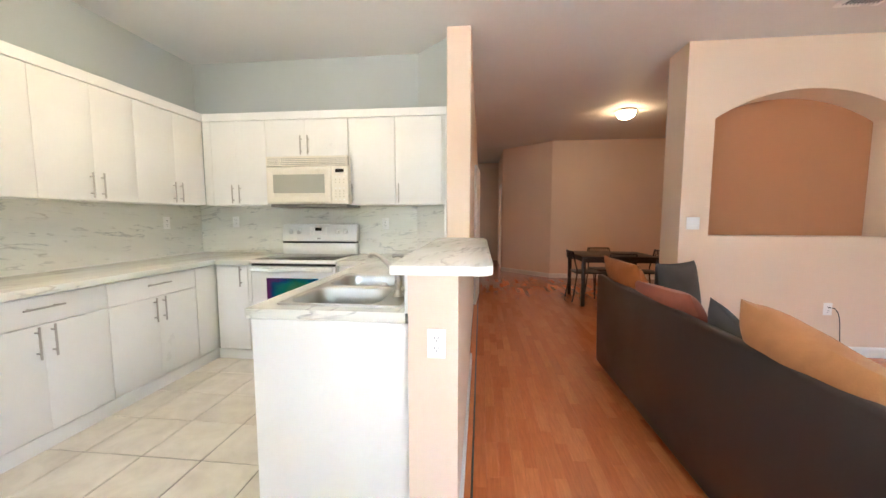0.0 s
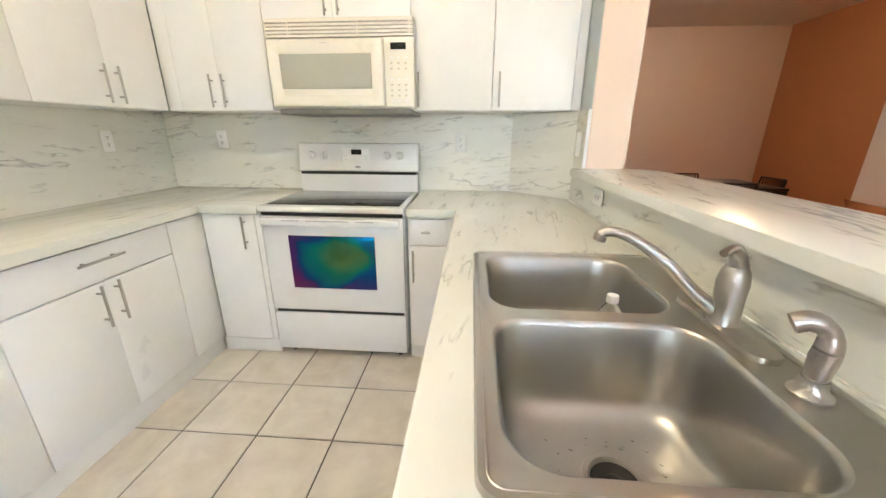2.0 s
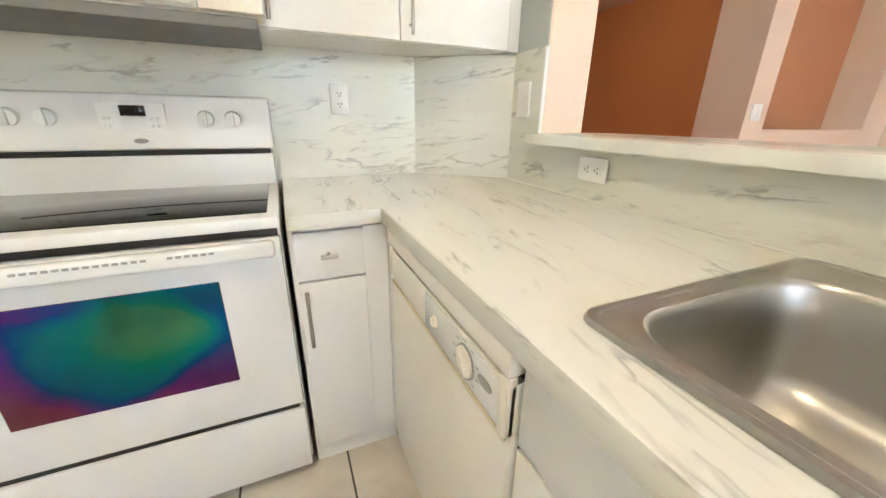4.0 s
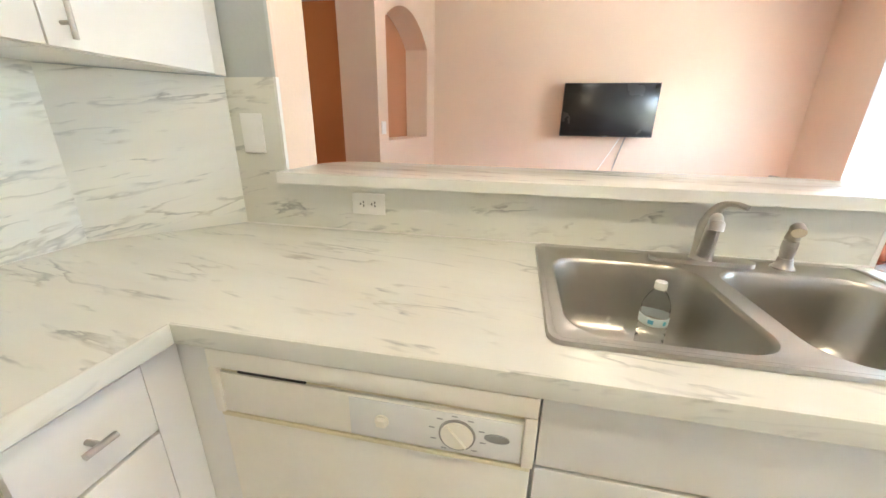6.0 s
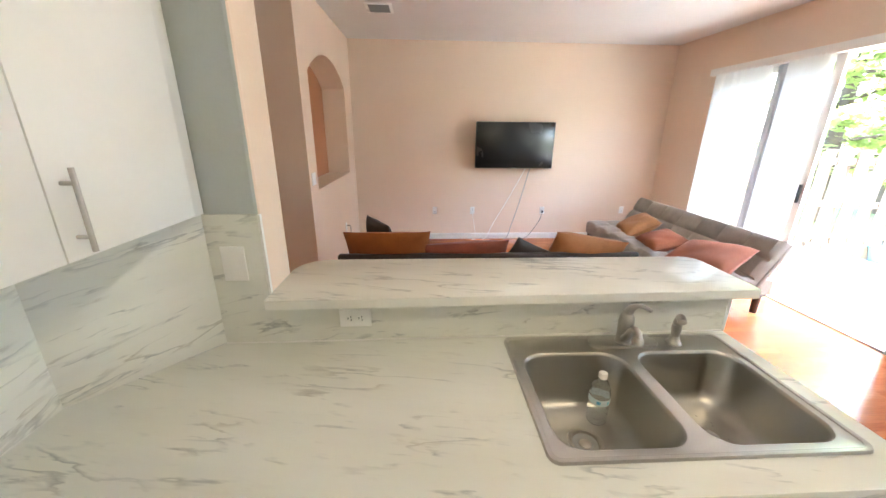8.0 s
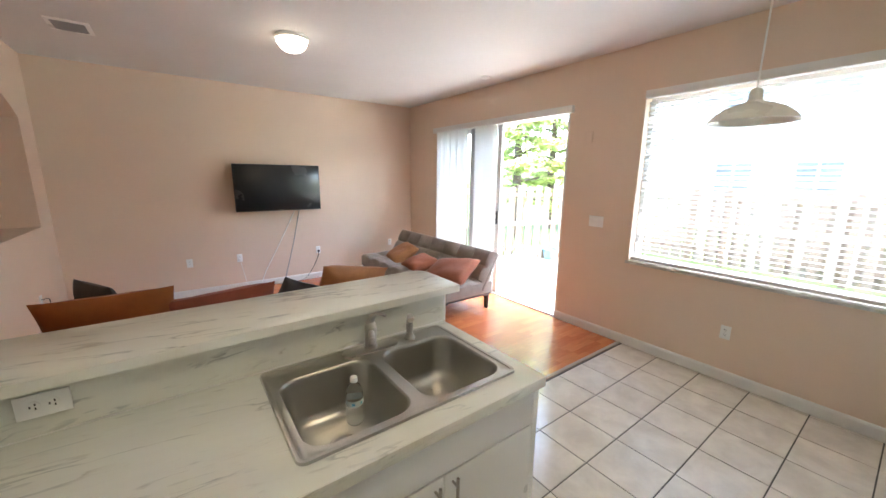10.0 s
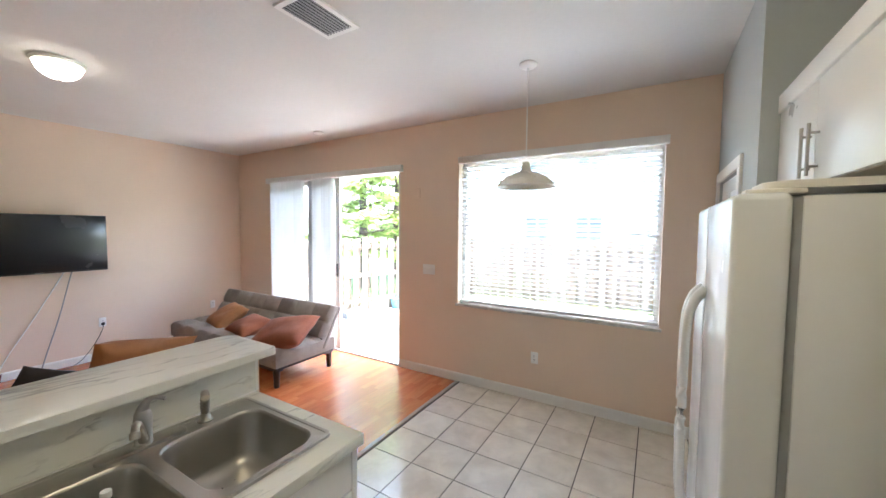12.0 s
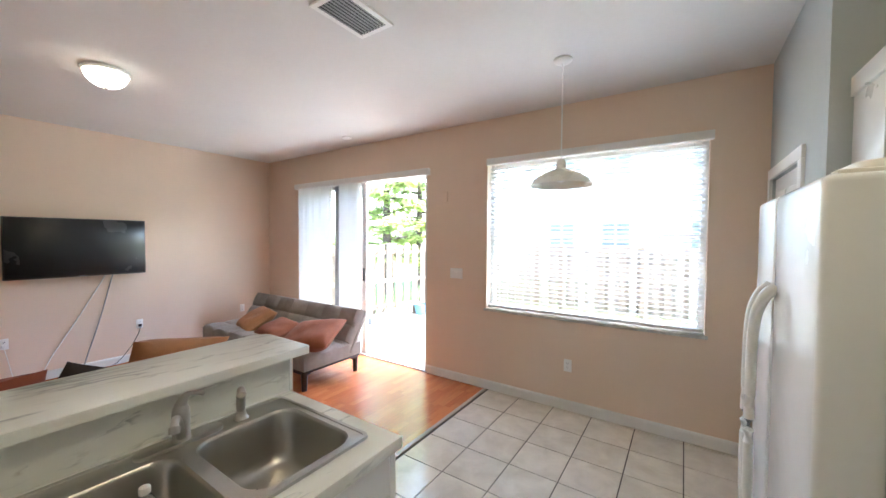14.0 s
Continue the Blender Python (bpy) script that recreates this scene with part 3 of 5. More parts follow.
prism(bm, [(-0.3645, 1.766), (-0.3588, 1.766), (-0.3805, 3.50), (-0.3805, 3.70), (-0.386, 3.70), (-0.386, 3.50)], Z1, Z1 + 0.004)
part("caulk_line", bm, TRIMW, c, "thin white caulk bead")

# backsplashes
single("backsplash_west", B(XW + 0.001, XW + 0.011, 1.575, YN - 0.012, Z1 + 0.001, ZB + 0.02), MARBLE_Y, "cream marble-look backsplash panel with grey veins", "backsplash", "structure", smooth=False)
bm = bmesh.new()
box(bm, XW + 0.012, -2.058, YN - 0.011, YN - 0.001, Z1 + 0.001, ZB + 0.02)
box(bm, -2.058, -1.29, YN - 0.011, YN - 0.001, 0.80, 1.46)
box(bm, -1.29, -0.70, YN - 0.011, YN - 0.001, Z1 + 0.001, ZB + 0.02)
single("backsplash_north", bm, MARBLE_X, "cream marble-look backsplash panel with grey veins", "backsplash", "structure", smooth=False)
bm = bmesh.new()
prism(bm, [(-0.705, YN - 0.012), (-0.380, 3.703), (-0.370, 3.703), (-0.695, YN - 0.001)], Z1 + 0.001, ZB - 0.003)
single("backsplash_corner", bm, MARBLE_D, "cream marble-look backsplash panel across the corner", "backsplash", "structure", smooth=False)
def taper(pts, xw):
    """Lean the west edge of the bar: it draws away from the half wall towards the north."""
    return [(x - 0.035 * (y - 1.687) / 1.83 if x < xw + 0.02 else x, y) for x, y in pts]


bm = bmesh.new()
box(bm, -0.380, -0.370, 3.522, 3.702, Z1 + 0.001, ZB - 0.003)
prism(bm, [(-0.358, 1.764), (-0.347, 1.764), (-0.370, 3.522), (-0.380, 3.522)], Z1 + 0.001, 1.0745)
single("backsplash_bar", bm, MARBLE_Y, "cream marble-look panel below the bar", "backsplash", "structure", smooth=False)
single("backsplash_edge", B(-0.382, -0.366, 3.512, 3.5195, 1.113, ZB - 0.003), TRIMW, "white edge strip of the backsplash", "trim", "structure")
single("backsplash_edge", B(-0.360, -0.3455, 1.752, 1.7635, Z1 + 0.001, 1.0745), TRIMW, "white edge strip of the backsplash", "trim", "structure")
bm = bmesh.new()
prism(bm, [(-0.345, 1.738), (-0.151, 1.738), (-0.155, 3.518), (-0.369, 3.518)], 0, 1.074)
single("bar_wall", bm, PEACH, "peach painted half wall below the bar", "wall", "structure", smooth=False)
bm = bmesh.new()
prism(bm, taper(rrect(-0.405, -0.022, 1.687, 3.515, (0.012, 0.06, 0.13, 0.004)), -0.405), 1.076, 1.112, bevel=0.003)
c = thing("bar_top", (-0.24, 2.6, 1.075), "cream marble-look laminate bar top on the half wall", "bar top")
part("top", bm, MARBLE_Y, c)
bm = bmesh.new()
prism(bm, taper(rrect(-0.4062, -0.0208, 1.6858, 3.5155, (0.013, 0.061, 0.131, 0.004)), -0.405), 1.078, 1.1095)
part("edge_band", bm, grained("plain_laminate", (0.86, 0.85, 0.79), 0.22, vary=0.03), c, "plain cream edge band")

# ---- wall cabinets ----
def wall_unit(lo, hi, axis, splits, handles, z0=ZB, z1=ZT, hz=None):
    if axis == "W":
        c = thing("wall_cabinet", (XU - 0.15, (lo + hi) / 2, z0), WALLL, "cabinet", "wall cabinets")
        part("carcass", B(XW + 0.004, XU - 0.019, lo + 0.0008, hi - 0.0008, z0, z1), CAB, c, smooth=False)
    else:
        c = thing("wall_cabinet", ((lo + hi) / 2, YU + 0.15, z0), WALLL, "cabinet", "wall cabinets")
        part("carcass", B(lo + 0.0008, hi - 0.0008, YU + 0.019, YN - 0.004, z0, z1), CAB, c, smooth=False)
    cuts = [lo, *splits, hi]
    for a, b in zip(cuts, cuts[1:]):
        d = fronts(c, XU if axis == "W" else YU, a, b, z0, z1, "x+" if axis == "W" else "y-", pair=-1 if b != hi and len(cuts) > 2 else (1 if a != lo else 0))
        for h in handles:
            if a < h < b:
                zz = hz or z0 + 0.105
                if axis == "W":
                    bar_handle(d, (XU + 0.028, h, zz), (0, 0, 1), 0.175, (1, 0, 0))
                else:
                    bar_handle(d, (h, YU - 0.028, zz), (0, 0, 1), 0.175, (0, -1, 0))
    return c


wall_unit(1.66, 2.340, "W", [2.010], [1.973, 2.047])
wall_unit(2.340, 2.992, "W", [2.681], [2.644, 2.718])
wall_unit(2.992, 3.688, "W", [3.355], [3.318, 3.392])
wall_unit(-2.749, -2.108, "N", [-2.665, -2.415], [-2.452, -2.380])
wall_unit(-2.108, -1.298, "N", [-1.715], [-1.750, -1.680], z0=1.850, hz=1.960)
c = wall_unit(-1.298, -0.856, "N", [], [-1.260])
wall_unit(-0.856, -0.425, "N", [], [-0.820])
part("filler_panel", B(-0.424, -0.378, YU + 0.003, YU + 0.030, ZB, ZT), CAB, c)
bm = bmesh.new()
prism(bm, [(XW + 0.004, 1.575), (XU + 0.012, 1.575), (XU + 0.012, YU - 0.012), (-0.378, YU - 0.012), (-0.378, YU + 0.010), (-0.70, YN - 0.004), (XW + 0.004, YN - 0.004)], ZT + 0.001, 2.272, bevel=0.003)
single("cabinet_top_trim", bm, CAB, "white top trim board over the wall cabinets", "trim", "structure", smooth=False)

# ---- stove ----
c = thing("stove", (-1.675, 3.66, 0), "white electric range with black glass cooktop", "stove")
S0, S1, SF = -2.085, -1.300, 3.345
part("body", B(S0 + 0.003, S1 - 0.003, SF + 0.035, 3.955, 0.06, 0.885, bevel=0.004), WHITE, c)
part("cooktop_frame", B(S0, S1, SF - 0.012, 3.90, 0.886, 0.918, bevel=0.008), WHITE, c)
ck = part("cooktop", B(S0 + 0.03, S1 - 0.03, SF + 0.04, 3.85, 0.916, 0.9215, bevel=0.002), BLACKGL, c, "black ceramic glass cooktop")
dr = part("oven_door", B(S0 + 0.006, S1 - 0.006, SF, SF + 0.034, 0.312, 0.862, bevel=0.008), WHITE, c)
m, n_, l_, b_ = mat("oven_glass")
b_.inputs["Base Color"].default_value = (0.012, 0.013, 0.014, 1)
b_.inputs["Roughness"].default_value = 0.16
b_.inputs["Thin Film IOR"].default_value = 1.42
b_.inputs["IOR"].default_value = 2.7
off_c = n_.new("ShaderNodeVectorMath")
off_c.operation = "LENGTH"
mpo = n_.new("ShaderNodeMapping")
mpo.inputs["Location"].default_value = (1.68 / 0.50, 0.0, -0.60 / 0.33)
mpo.inputs["Scale"].default_value = (1 / 0.50, 0.0, 1 / 0.33)
l_.new(n_.new("ShaderNodeNewGeometry").outputs["Position"], mpo.inputs[0])
l_.new(mpo.outputs[0], off_c.inputs[0])
blotch = n_.new("ShaderNodeMath")
l_.new(off_c.outputs["Value"], blotch.inputs[0])
l_.new(noise_tex(n_, l_, coords(n_, l_), 4.0, 2), blotch.inputs[1])
thick = ramp(n_, l_, blotch.outputs[0], [(0.50, (0.392,) * 3), (0.82, (0.374,) * 3), (1.0, (0.325,) * 3)])
mm = n_.new("ShaderNodeMath")
mm.operation = "MULTIPLY"
mm.inputs[1].default_value = 1000
l_.new(thick, mm.inputs[0])
l_.new(mm.outputs[0], b_.inputs["Thin Film Thickness"])
OVENGL = m
part("window", B(-1.937, -1.462, SF - 0.003, SF + 0.01, 0.452, 0.758, bevel=0.002), OVENGL, dr, "dark coated oven window with a rainbow sheen")
bm = bmesh.new()
box(bm, S0 + 0.02, S1 - 0.02, SF - 0.042, SF - 0.012, 0.818, 0.862, bevel=0.012, seg=4)
for x in (S0 + 0.05, S1 - 0.05):
    box(bm, x - 0.02, x + 0.02, SF - 0.02, SF + 0.004, 0.825, 0.855)
part("door_handle", bm, WHITE, dr, "white moulded oven handle")
part("vent_strip", B(S0 + 0.01, S1 - 0.01, SF + 0.005, SF + 0.02, 0.866, 0.884), BLACK, c, "dark gap under the cooktop")
for k in range(30):
    if k not in (6, 7, 22, 23):
        x = -1.94 + k * 0.0165
        part("vent_slot", B(x, x + 0.010, SF - 0.0445, SF - 0.0415, 0.846, 0.8515), GREYPL, dr, smooth=False)
part("drawer", B(S0 + 0.006, S1 - 0.006, SF + 0.002, SF + 0.034, 0.050, 0.292, bevel=0.006), WHITE, c)
part("gap_strip", B(S0 + 0.02, S1 - 0.02, SF + 0.012, SF + 0.03, 0.290, 0.314), BLACK, c, "dark gap above the drawer")
for x in (S0 + 0.06, S1 - 0.06):
    for y in (SF + 0.08, 3.88):
        bm = bmesh.new()
        rod(bm, (x, y, 0), (x, y, 0.062), 0.018, seg=12)
        part("foot", bm, BLACK, c)
# back panel
part("riser", B(S0 + 0.006, S1 - 0.006, 3.875, 3.965, 0.90, 1.03, bevel=0.003), WHITE, c)
part("panel_gap", B(S0 + 0.012, S1 - 0.012, 3.872, 3.96, 1.028, 1.042), BLACK, c, "dark gap below the control panel")
bm = bmesh.new()
box(bm, S0 - 0.002, S1 + 0.002, 3.868, 3.975, 1.045, 1.220, bevel=0.010, seg=3)
for v in bm.verts:
    if v.co.y < 3.90:
        v.co.y += (v.co.z - 1.04) * 0.16
pn = part("control_panel", bm, WHITE, c)
for x in (-1.995, -1.912, -1.500, -1.418):
    bm = bmesh.new()
    rod(bm, (x, 3.888, 1.147), (x, 3.868, 1.144), 0.026, 0.024, seg=24)
    box(bm, x - 0.005, x + 0.005, 3.855, 3.870, 1.122, 1.170, bevel=0.002)
    part("knob", bm, WHITE, pn, "white round stove knob")
part("clock_frame", B(-1.790, -1.612, 3.878, 3.896, 1.104, 1.192, bevel=0.002), PLATE, pn, "pale clock panel")
part("display", B(-1.730, -1.664, 3.8750, 3.89, 1.152, 1.184, bevel=0.001), BLACKGL, pn, "small dark clock display")
for k in range(4):
    for j in range(2):
        x = -1.778 + k * 0.012 if k < 2 else -1.655 + (k - 2) * 0.016
        part("button", B(x, x + 0.009, 3.8755, 3.882, 1.117 + j * 0.022, 1.127 + j * 0.022, bevel=0.001), WHITE, pn)
bm = bmesh.new()
rod(bm, (0, 3.872, 0), (0, 3.878, 0), 0.010, seg=20)
bmesh.ops.scale(bm, vec=(2.0, 1, 0.8), verts=bm.verts)
bmesh.ops.translate(bm, vec=(-1.692, 0, 1.075), verts=bm.verts)
part("badge", bm, GREYPL, pn, "oval grey badge")

# ---- microwave ----
c = thing("microwave", (-1.66, 3.8, 1.40), "cream over-the-range microwave oven", "microwave")
M0, M1, MF = -2.062, -1.272, 3.60
KEYPRINT = grained("key_print", (0.60, 0.55, 0.42), 0.4)
MICRO = grained("microwave_plastic", (0.84, 0.79, 0.68), 0.32, vary=0.02, bumpy=0.01)
part("body", B(M0 + 0.004, M1 - 0.004, MF + 0.03, YN - 0.012, 1.412, 1.848, bevel=0.003), MICRO, c)
part("underside", B(M0 + 0.03, M1 - 0.02, MF + 0.016, YN - 0.02, 1.383, 1.411, bevel=0.004), grained("duct_grey", (0.20, 0.19, 0.175), 0.45, vary=0.08), c, "dark grey metal underside")
vent = part("vent_grille", B(M0 + 0.002, M1 - 0.002, MF + 0.018, MF + 0.030, 1.760, 1.846), grained("vent_shadow", (0.30, 0.285, 0.25), 0.7), c, "greyish recessed vent slots", smooth=False)
for k in range(5):
    zz = 1.760 + k * 0.0172
    part("slat", B(M0 + 0.002, M1 - 0.002, MF + 0.004, MF + 0.024, zz, zz + (0.0118 if k < 4 else 0.018), bevel=0.002), MICRO, vent)
for x in (M0 + 0.008, M0 + 0.13, M0 + 0.50, M1 - 0.02):
    part("rib", B(x - 0.006, x + 0.006, MF + 0.006, MF + 0.022, 1.764, 1.842, bevel=0.001), MICRO, vent)
md = part("door", B(M0, -1.430, MF + 0.010, MF + 0.03, 1.418, 1.756, bevel=0.005, seg=2), MICRO, c)
bm = bmesh.new()
rings = []
for ins, out, r in ((0.003, 0.011, 0.012), (0.008, -0.002, 0.012), (0.020, -0.007, 0.012), (0.040, -0.003, 0.010), (0.070, 0.009, 0.006)):
    rings.append([bm.verts.new((x, MF + out, z)) for x, z in rrect(M0 + ins, -1.430 - ins, 1.418 + ins * 0.90, 1.756 - ins * 0.98, r, 4)])
for a, b in zip(rings, rings[1:]):
    for k in range(len(a)):
        q = (k + 1) % len(a)
        bm.faces.new((a[k], a[q], b[q], b[k]))
bmesh.ops.recalc_face_normals(bm, faces=bm.faces[:])
part("door_bezel", bm, MICRO, md)
part("window", B(M0 + 0.066, -1.500, MF + 0.005, MF + 0.012, 1.512, 1.682, bevel=0.001), grained("microwave_window", (0.47, 0.46, 0.385), 0.18, vary=0.04, fine=300, bumpy=0.02), md, "greenish grey mesh window")
mp_ = part("control_panel", B(-1.426, M1, MF + 0.002, MF + 0.03, 1.418, 1.756, bevel=0.005), MICRO, c)
part("display", B(-1.392, -1.312, MF - 0.0005, MF + 0.01, 1.696, 1.728, bevel=0.001), BLACKGL, mp_, "dark clock display")
for r in range(9):
    for k in range(3):
        if r == 5:
            continue
        x = -1.396 + k * 0.038
        part("button", B(x, x + (0.011 if r % 4 else 0.016), MF - 0.0002, MF + 0.006, 1.446 + r * 0.0260, 1.4545 + r * 0.0260, bevel=0.001), KEYPRINT if r % 4 else PLATE, mp_)
part("badge", B(-1.765, -1.725, MF - 0.006, MF + 0.002, 1.730, 1.738, bevel=0.001), GREYPL, md, "small grey badge")

# ---- sink ----
c = thing("double_sink", (-0.68, 2.24, 0.914), "stainless steel double bowl drop-in sink", "sink")
ZR = 0.9205
bowls = ((-0.912, -0.500, 2.268, 2.630), (-0.912, -0.500, 1.862, 2.226))
bm = bmesh.new()


def loop(bm, pts, z):
    vs = [bm.verts.new((x, y, z)) for x, y in pts]
    return vs, [bm.edges.new((vs[k], vs[(k + 1) % len(vs)])) for k in range(len(vs))]


def skin(bm, a, b):
    for k in range(len(a)):
        bm.faces.new((a[k], a[(k + 1) % len(a)], b[(k + 1) % len(b)], b[k]))


o0, _ = loop(bm, rrect(SX0, SX1, SY0, SY1, 0.03), 0.9155)
o1, _ = loop(bm, rrect(SX0 + 0.003, SX1 - 0.003, SY0 + 0.003, SY1 - 0.003, 0.028), 0.9235)
o2, _ = loop(bm, rrect(SX0 + 0.012, SX1 - 0.012, SY0 + 0.012, SY1 - 0.012, 0.022), 0.9235)
o3, e3 = loop(bm, rrect(SX0 + 0.017, SX1 - 0.017, SY0 + 0.017, SY1 - 0.017, 0.02), ZR)
skin(bm, o0, o1), skin(bm, o1, o2), skin(bm, o2, o3)
edges = list(e3)
rims = []
for x0, x1, y0, y1 in bowls:
    vs, es = loop(bm, rrect(x0, x1, y0, y1, 0.075, 8), ZR)
    rims.append(vs)
    edges += es
bmesh.ops.triangle_fill(bm, use_beauty=True, edges=edges)
deck = part("rim", bm, STEEL, c)
bm = bmesh.new()
bead = rrect(SX0 + 0.014, SX1 - 0.014, SY0 + 0.014, SY1 - 0.014, 0.022, 6)
tube(bm, [(x, y, ZR + 0.0004) for x, y in bead + bead[:1]], 0.0028, 8)
part("rim_bead", bm, STEEL, c)
for x0, x1, y0, y1 in bowls:
    bm = bmesh.new()
    rings = []
    for ins, z, r in ((0, ZR, 0.075), (0.004, ZR - 0.003, 0.074), (0.007, ZR - 0.012, 0.073), (0.014, 0.84, 0.075), (0.022, 0.765, 0.075), (0.030, 0.744, 0.072), (0.046, 0.728, 0.064), (0.070, 0.720, 0.05), (0.10, 0.7175, 0.035)):
        rings.append(loop(bm, rrect(x0 + ins, x1 - ins, y0 + ins, y1 - ins, r, 8), z)[0])
    for a, b in zip(rings, rings[1:]):
        skin(bm, a, b)
    cx, cy = (x0 + x1) / 2 + 0.012, (y0 + y1) / 2 - 0.005
    k = len(rings[-1])
    hole = []
    for v in rings[-1]:
        d = Vector((v.co.x - cx, v.co.y - cy)).normalized()
        hole.append(bm.verts.new((cx + 0.056 * d.x, cy + 0.056 * d.y, 0.7150)))
    skin(bm, rings[-1], hole)
    bowl = part("bowl", bm, STEEL, c)
    bm = bmesh.new()
    lathe(bm, [(0.058, 0.7155), (0.055, 0.7178), (0.046, 0.7168), (0.040, 0.706), (0.036, 0.693), (0.0, 0.690)], cx, cy, 32, caps=False)
    dn = part("drain", bm, NICKEL, bowl, "round steel drain basket")
    bm = bmesh.new()
    lathe(bm, [(0.043, 0.706), (0.041, 0.7095), (0.030, 0.7085), (0.024, 0.704), (0.0, 0.702)], cx, cy, 28)
    part("strainer", bm, BLACK if cy < 2.2 else GREYPL, bowl, "drain strainer ring")
    bm = bmesh.new()
    lathe(bm, [(0.019, 0.703), (0.019, 0.709), (0.014, 0.712), (0.004, 0.714), (0.0, 0.714)], cx, cy, 24)
    part("stopper", bm, BLACK if cy < 2.2 else NICKEL, bowl, "drain stopper knob")

rnd = random.Random(21)
bm = bmesh.new()
for k in range(46):
    ang, rad_ = rnd.uniform(0, 2 * math.pi), rnd.uniform(0.075, 0.125)
    x, y = -0.694 + rad_ * 1.12 * math.cos(ang), 2.039 + rad_ * 0.92 * math.sin(ang)
    w = rnd.uniform(0.0018, 0.0042)
    lathe(bm, [(w, 0.7178), (w * 0.85, 0.7178 + w * 0.3), (w * 0.4, 0.7178 + w * 0.5), (0.0, 0.7178 + w * 0.55)], x, y, 8)
single("water_drops", bm, glass("water", (1, 1, 1), 0.0, 1.33), "clear water drops on the floor of the steel bowl", "water", kind="stuff")

FX, FY = -0.451, 2.226
c = thing("faucet", (FX, FY, ZR), "brushed nickel single-lever kitchen faucet", "faucet")
bm = bmesh.new()
prism(bm, rrect(FX - 0.030, FX + 0.030, FY - 0.13, FY + 0.13, 0.029, 8), ZR + 0.0005, ZR + 0.012, bevel=0.004)
part("base_plate", bm, NICKEL, c)
bm = bmesh.new()
lathe(bm, [(0.029, ZR + 0.012), (0.0265, ZR + 0.017), (0.0255, ZR + 0.055), (0.026, ZR + 0.058), (0.0255, ZR + 0.061), (0.027, ZR + 0.095), (0.024, ZR + 0.118), (0.016, ZR + 0.133), (0.006, ZR + 0.139), (0.0, ZR + 0.140)], FX, FY, 28)
part("body", bm, NICKEL, c)
bm = bmesh.new()
pts = smooth_path([(FX - 0.012, FY + 0.005, ZR + 0.030), (FX - 0.05, FY + 0.021, ZR + 0.060), (FX - 0.105, FY + 0.045, ZR + 0.115), (FX - 0.155, FY + 0.067, ZR + 0.152), (FX - 0.195, FY + 0.084, ZR + 0.167), (FX - 0.220, FY + 0.094, ZR + 0.163), (FX - 0.226, FY + 0.097, ZR + 0.146)])
tube(bm, pts, [0.0155 - 0.005 * min(1, k / 26) + (0.0035 if k > len(pts) - 7 else 0) for k in range(len(pts))], 14)
part("spout", bm, NICKEL, c)
bm = bmesh.new()
pts = smooth_path([(FX, FY, ZR + 0.128), (FX - 0.008, FY - 0.006, ZR + 0.152), (FX - 0.022, FY - 0.016, ZR + 0.167), (FX - 0.040, FY - 0.030, ZR + 0.171), (FX - 0.062, FY - 0.045, ZR + 0.167)])
tube(bm, pts, [0.019 - 0.012 * min(1, k / 14) for k in range(len(pts))], 12)
part("lever", bm, NICKEL, c)
GY = 2.028
c = thing("side_sprayer", (FX, GY, ZR), "brushed nickel side sprayer beside the faucet", "sprayer")
bm = bmesh.new()
lathe(bm, [(0.027, ZR + 0.0005), (0.027, ZR + 0.005), (0.019, ZR + 0.013), (0.0165, ZR + 0.026), (0.0165, ZR + 0.030)], FX, GY, 24)
part("holder", bm, NICKEL, c)
bm = bmesh.new()
pts = smooth_path([(FX, GY, ZR + 0.028), (FX + 0.001, GY, ZR + 0.055), (FX + 0.002, GY - 0.001, ZR + 0.085), (FX - 0.004, GY + 0.002, ZR + 0.106), (FX - 0.022, GY + 0.010, ZR + 0.116), (FX - 0.040, GY + 0.017, ZR + 0.108)])
tube(bm, pts, [0.0135 + 0.0035 * math.sin(math.pi * min(1, k / 16)) + 0.0015 * (k > 20) for k in range(len(pts))], 14)
part("head", bm, NICKEL, c)

# water bottle standing in the far bowl
BX, BY, BZ = -0.607, 2.372, 0.7195
c = thing("water_bottle", (BX, BY, BZ), "small clear plastic water bottle with a blue label", "bottle")
bm = bmesh.new()
lathe(bm, [(0.0, 0.004), (0.018, 0.001), (0.027, 0.002), (0.031, 0.008), (0.031, 0.022), (0.0295, 0.026), (0.031, 0.030), (0.031, 0.042), (0.0295, 0.046), (0.031, 0.05), (0.031, 0.058), (0.0298, 0.062), (0.031, 0.066), (0.031, 0.074), (0.0312, 0.078), (0.0312, 0.104), (0.0300, 0.109), (0.031, 0.114), (0.031, 0.118), (0.029, 0.13), (0.021, 0.150), (0.0135, 0.160), (0.0125, 0.164), (0.0125, 0.172)], seg=32)
bmesh.ops.scale(bm, vec=(1.06, 1.06, 1.06), verts=bm.verts)
bmesh.ops.translate(bm, vec=(BX, BY, BZ), verts=bm.verts)
PET = glass("bottle_plastic", (0.99, 1.0, 1.0), 0.02, 1.14)
pn_, pl_ = PET.node_tree.nodes, PET.node_tree.links
haze = pn_.new("ShaderNodeBsdfTranslucent")
haze.inputs[0].default_value = (0.85, 0.88, 0.88, 1)
pm = pn_.new("ShaderNodeMixShader")
pm.inputs[0].default_value = 0.13
pl_.new(pn_["Principled BSDF"].outputs[0], pm.inputs[1]), pl_.new(haze.outputs[0], pm.inputs[2])
pl_.new(pm.outputs[0], pn_["Material Output"].inputs[0])
part("bottle_body", bm, PET, c)
bm = bmesh.new()
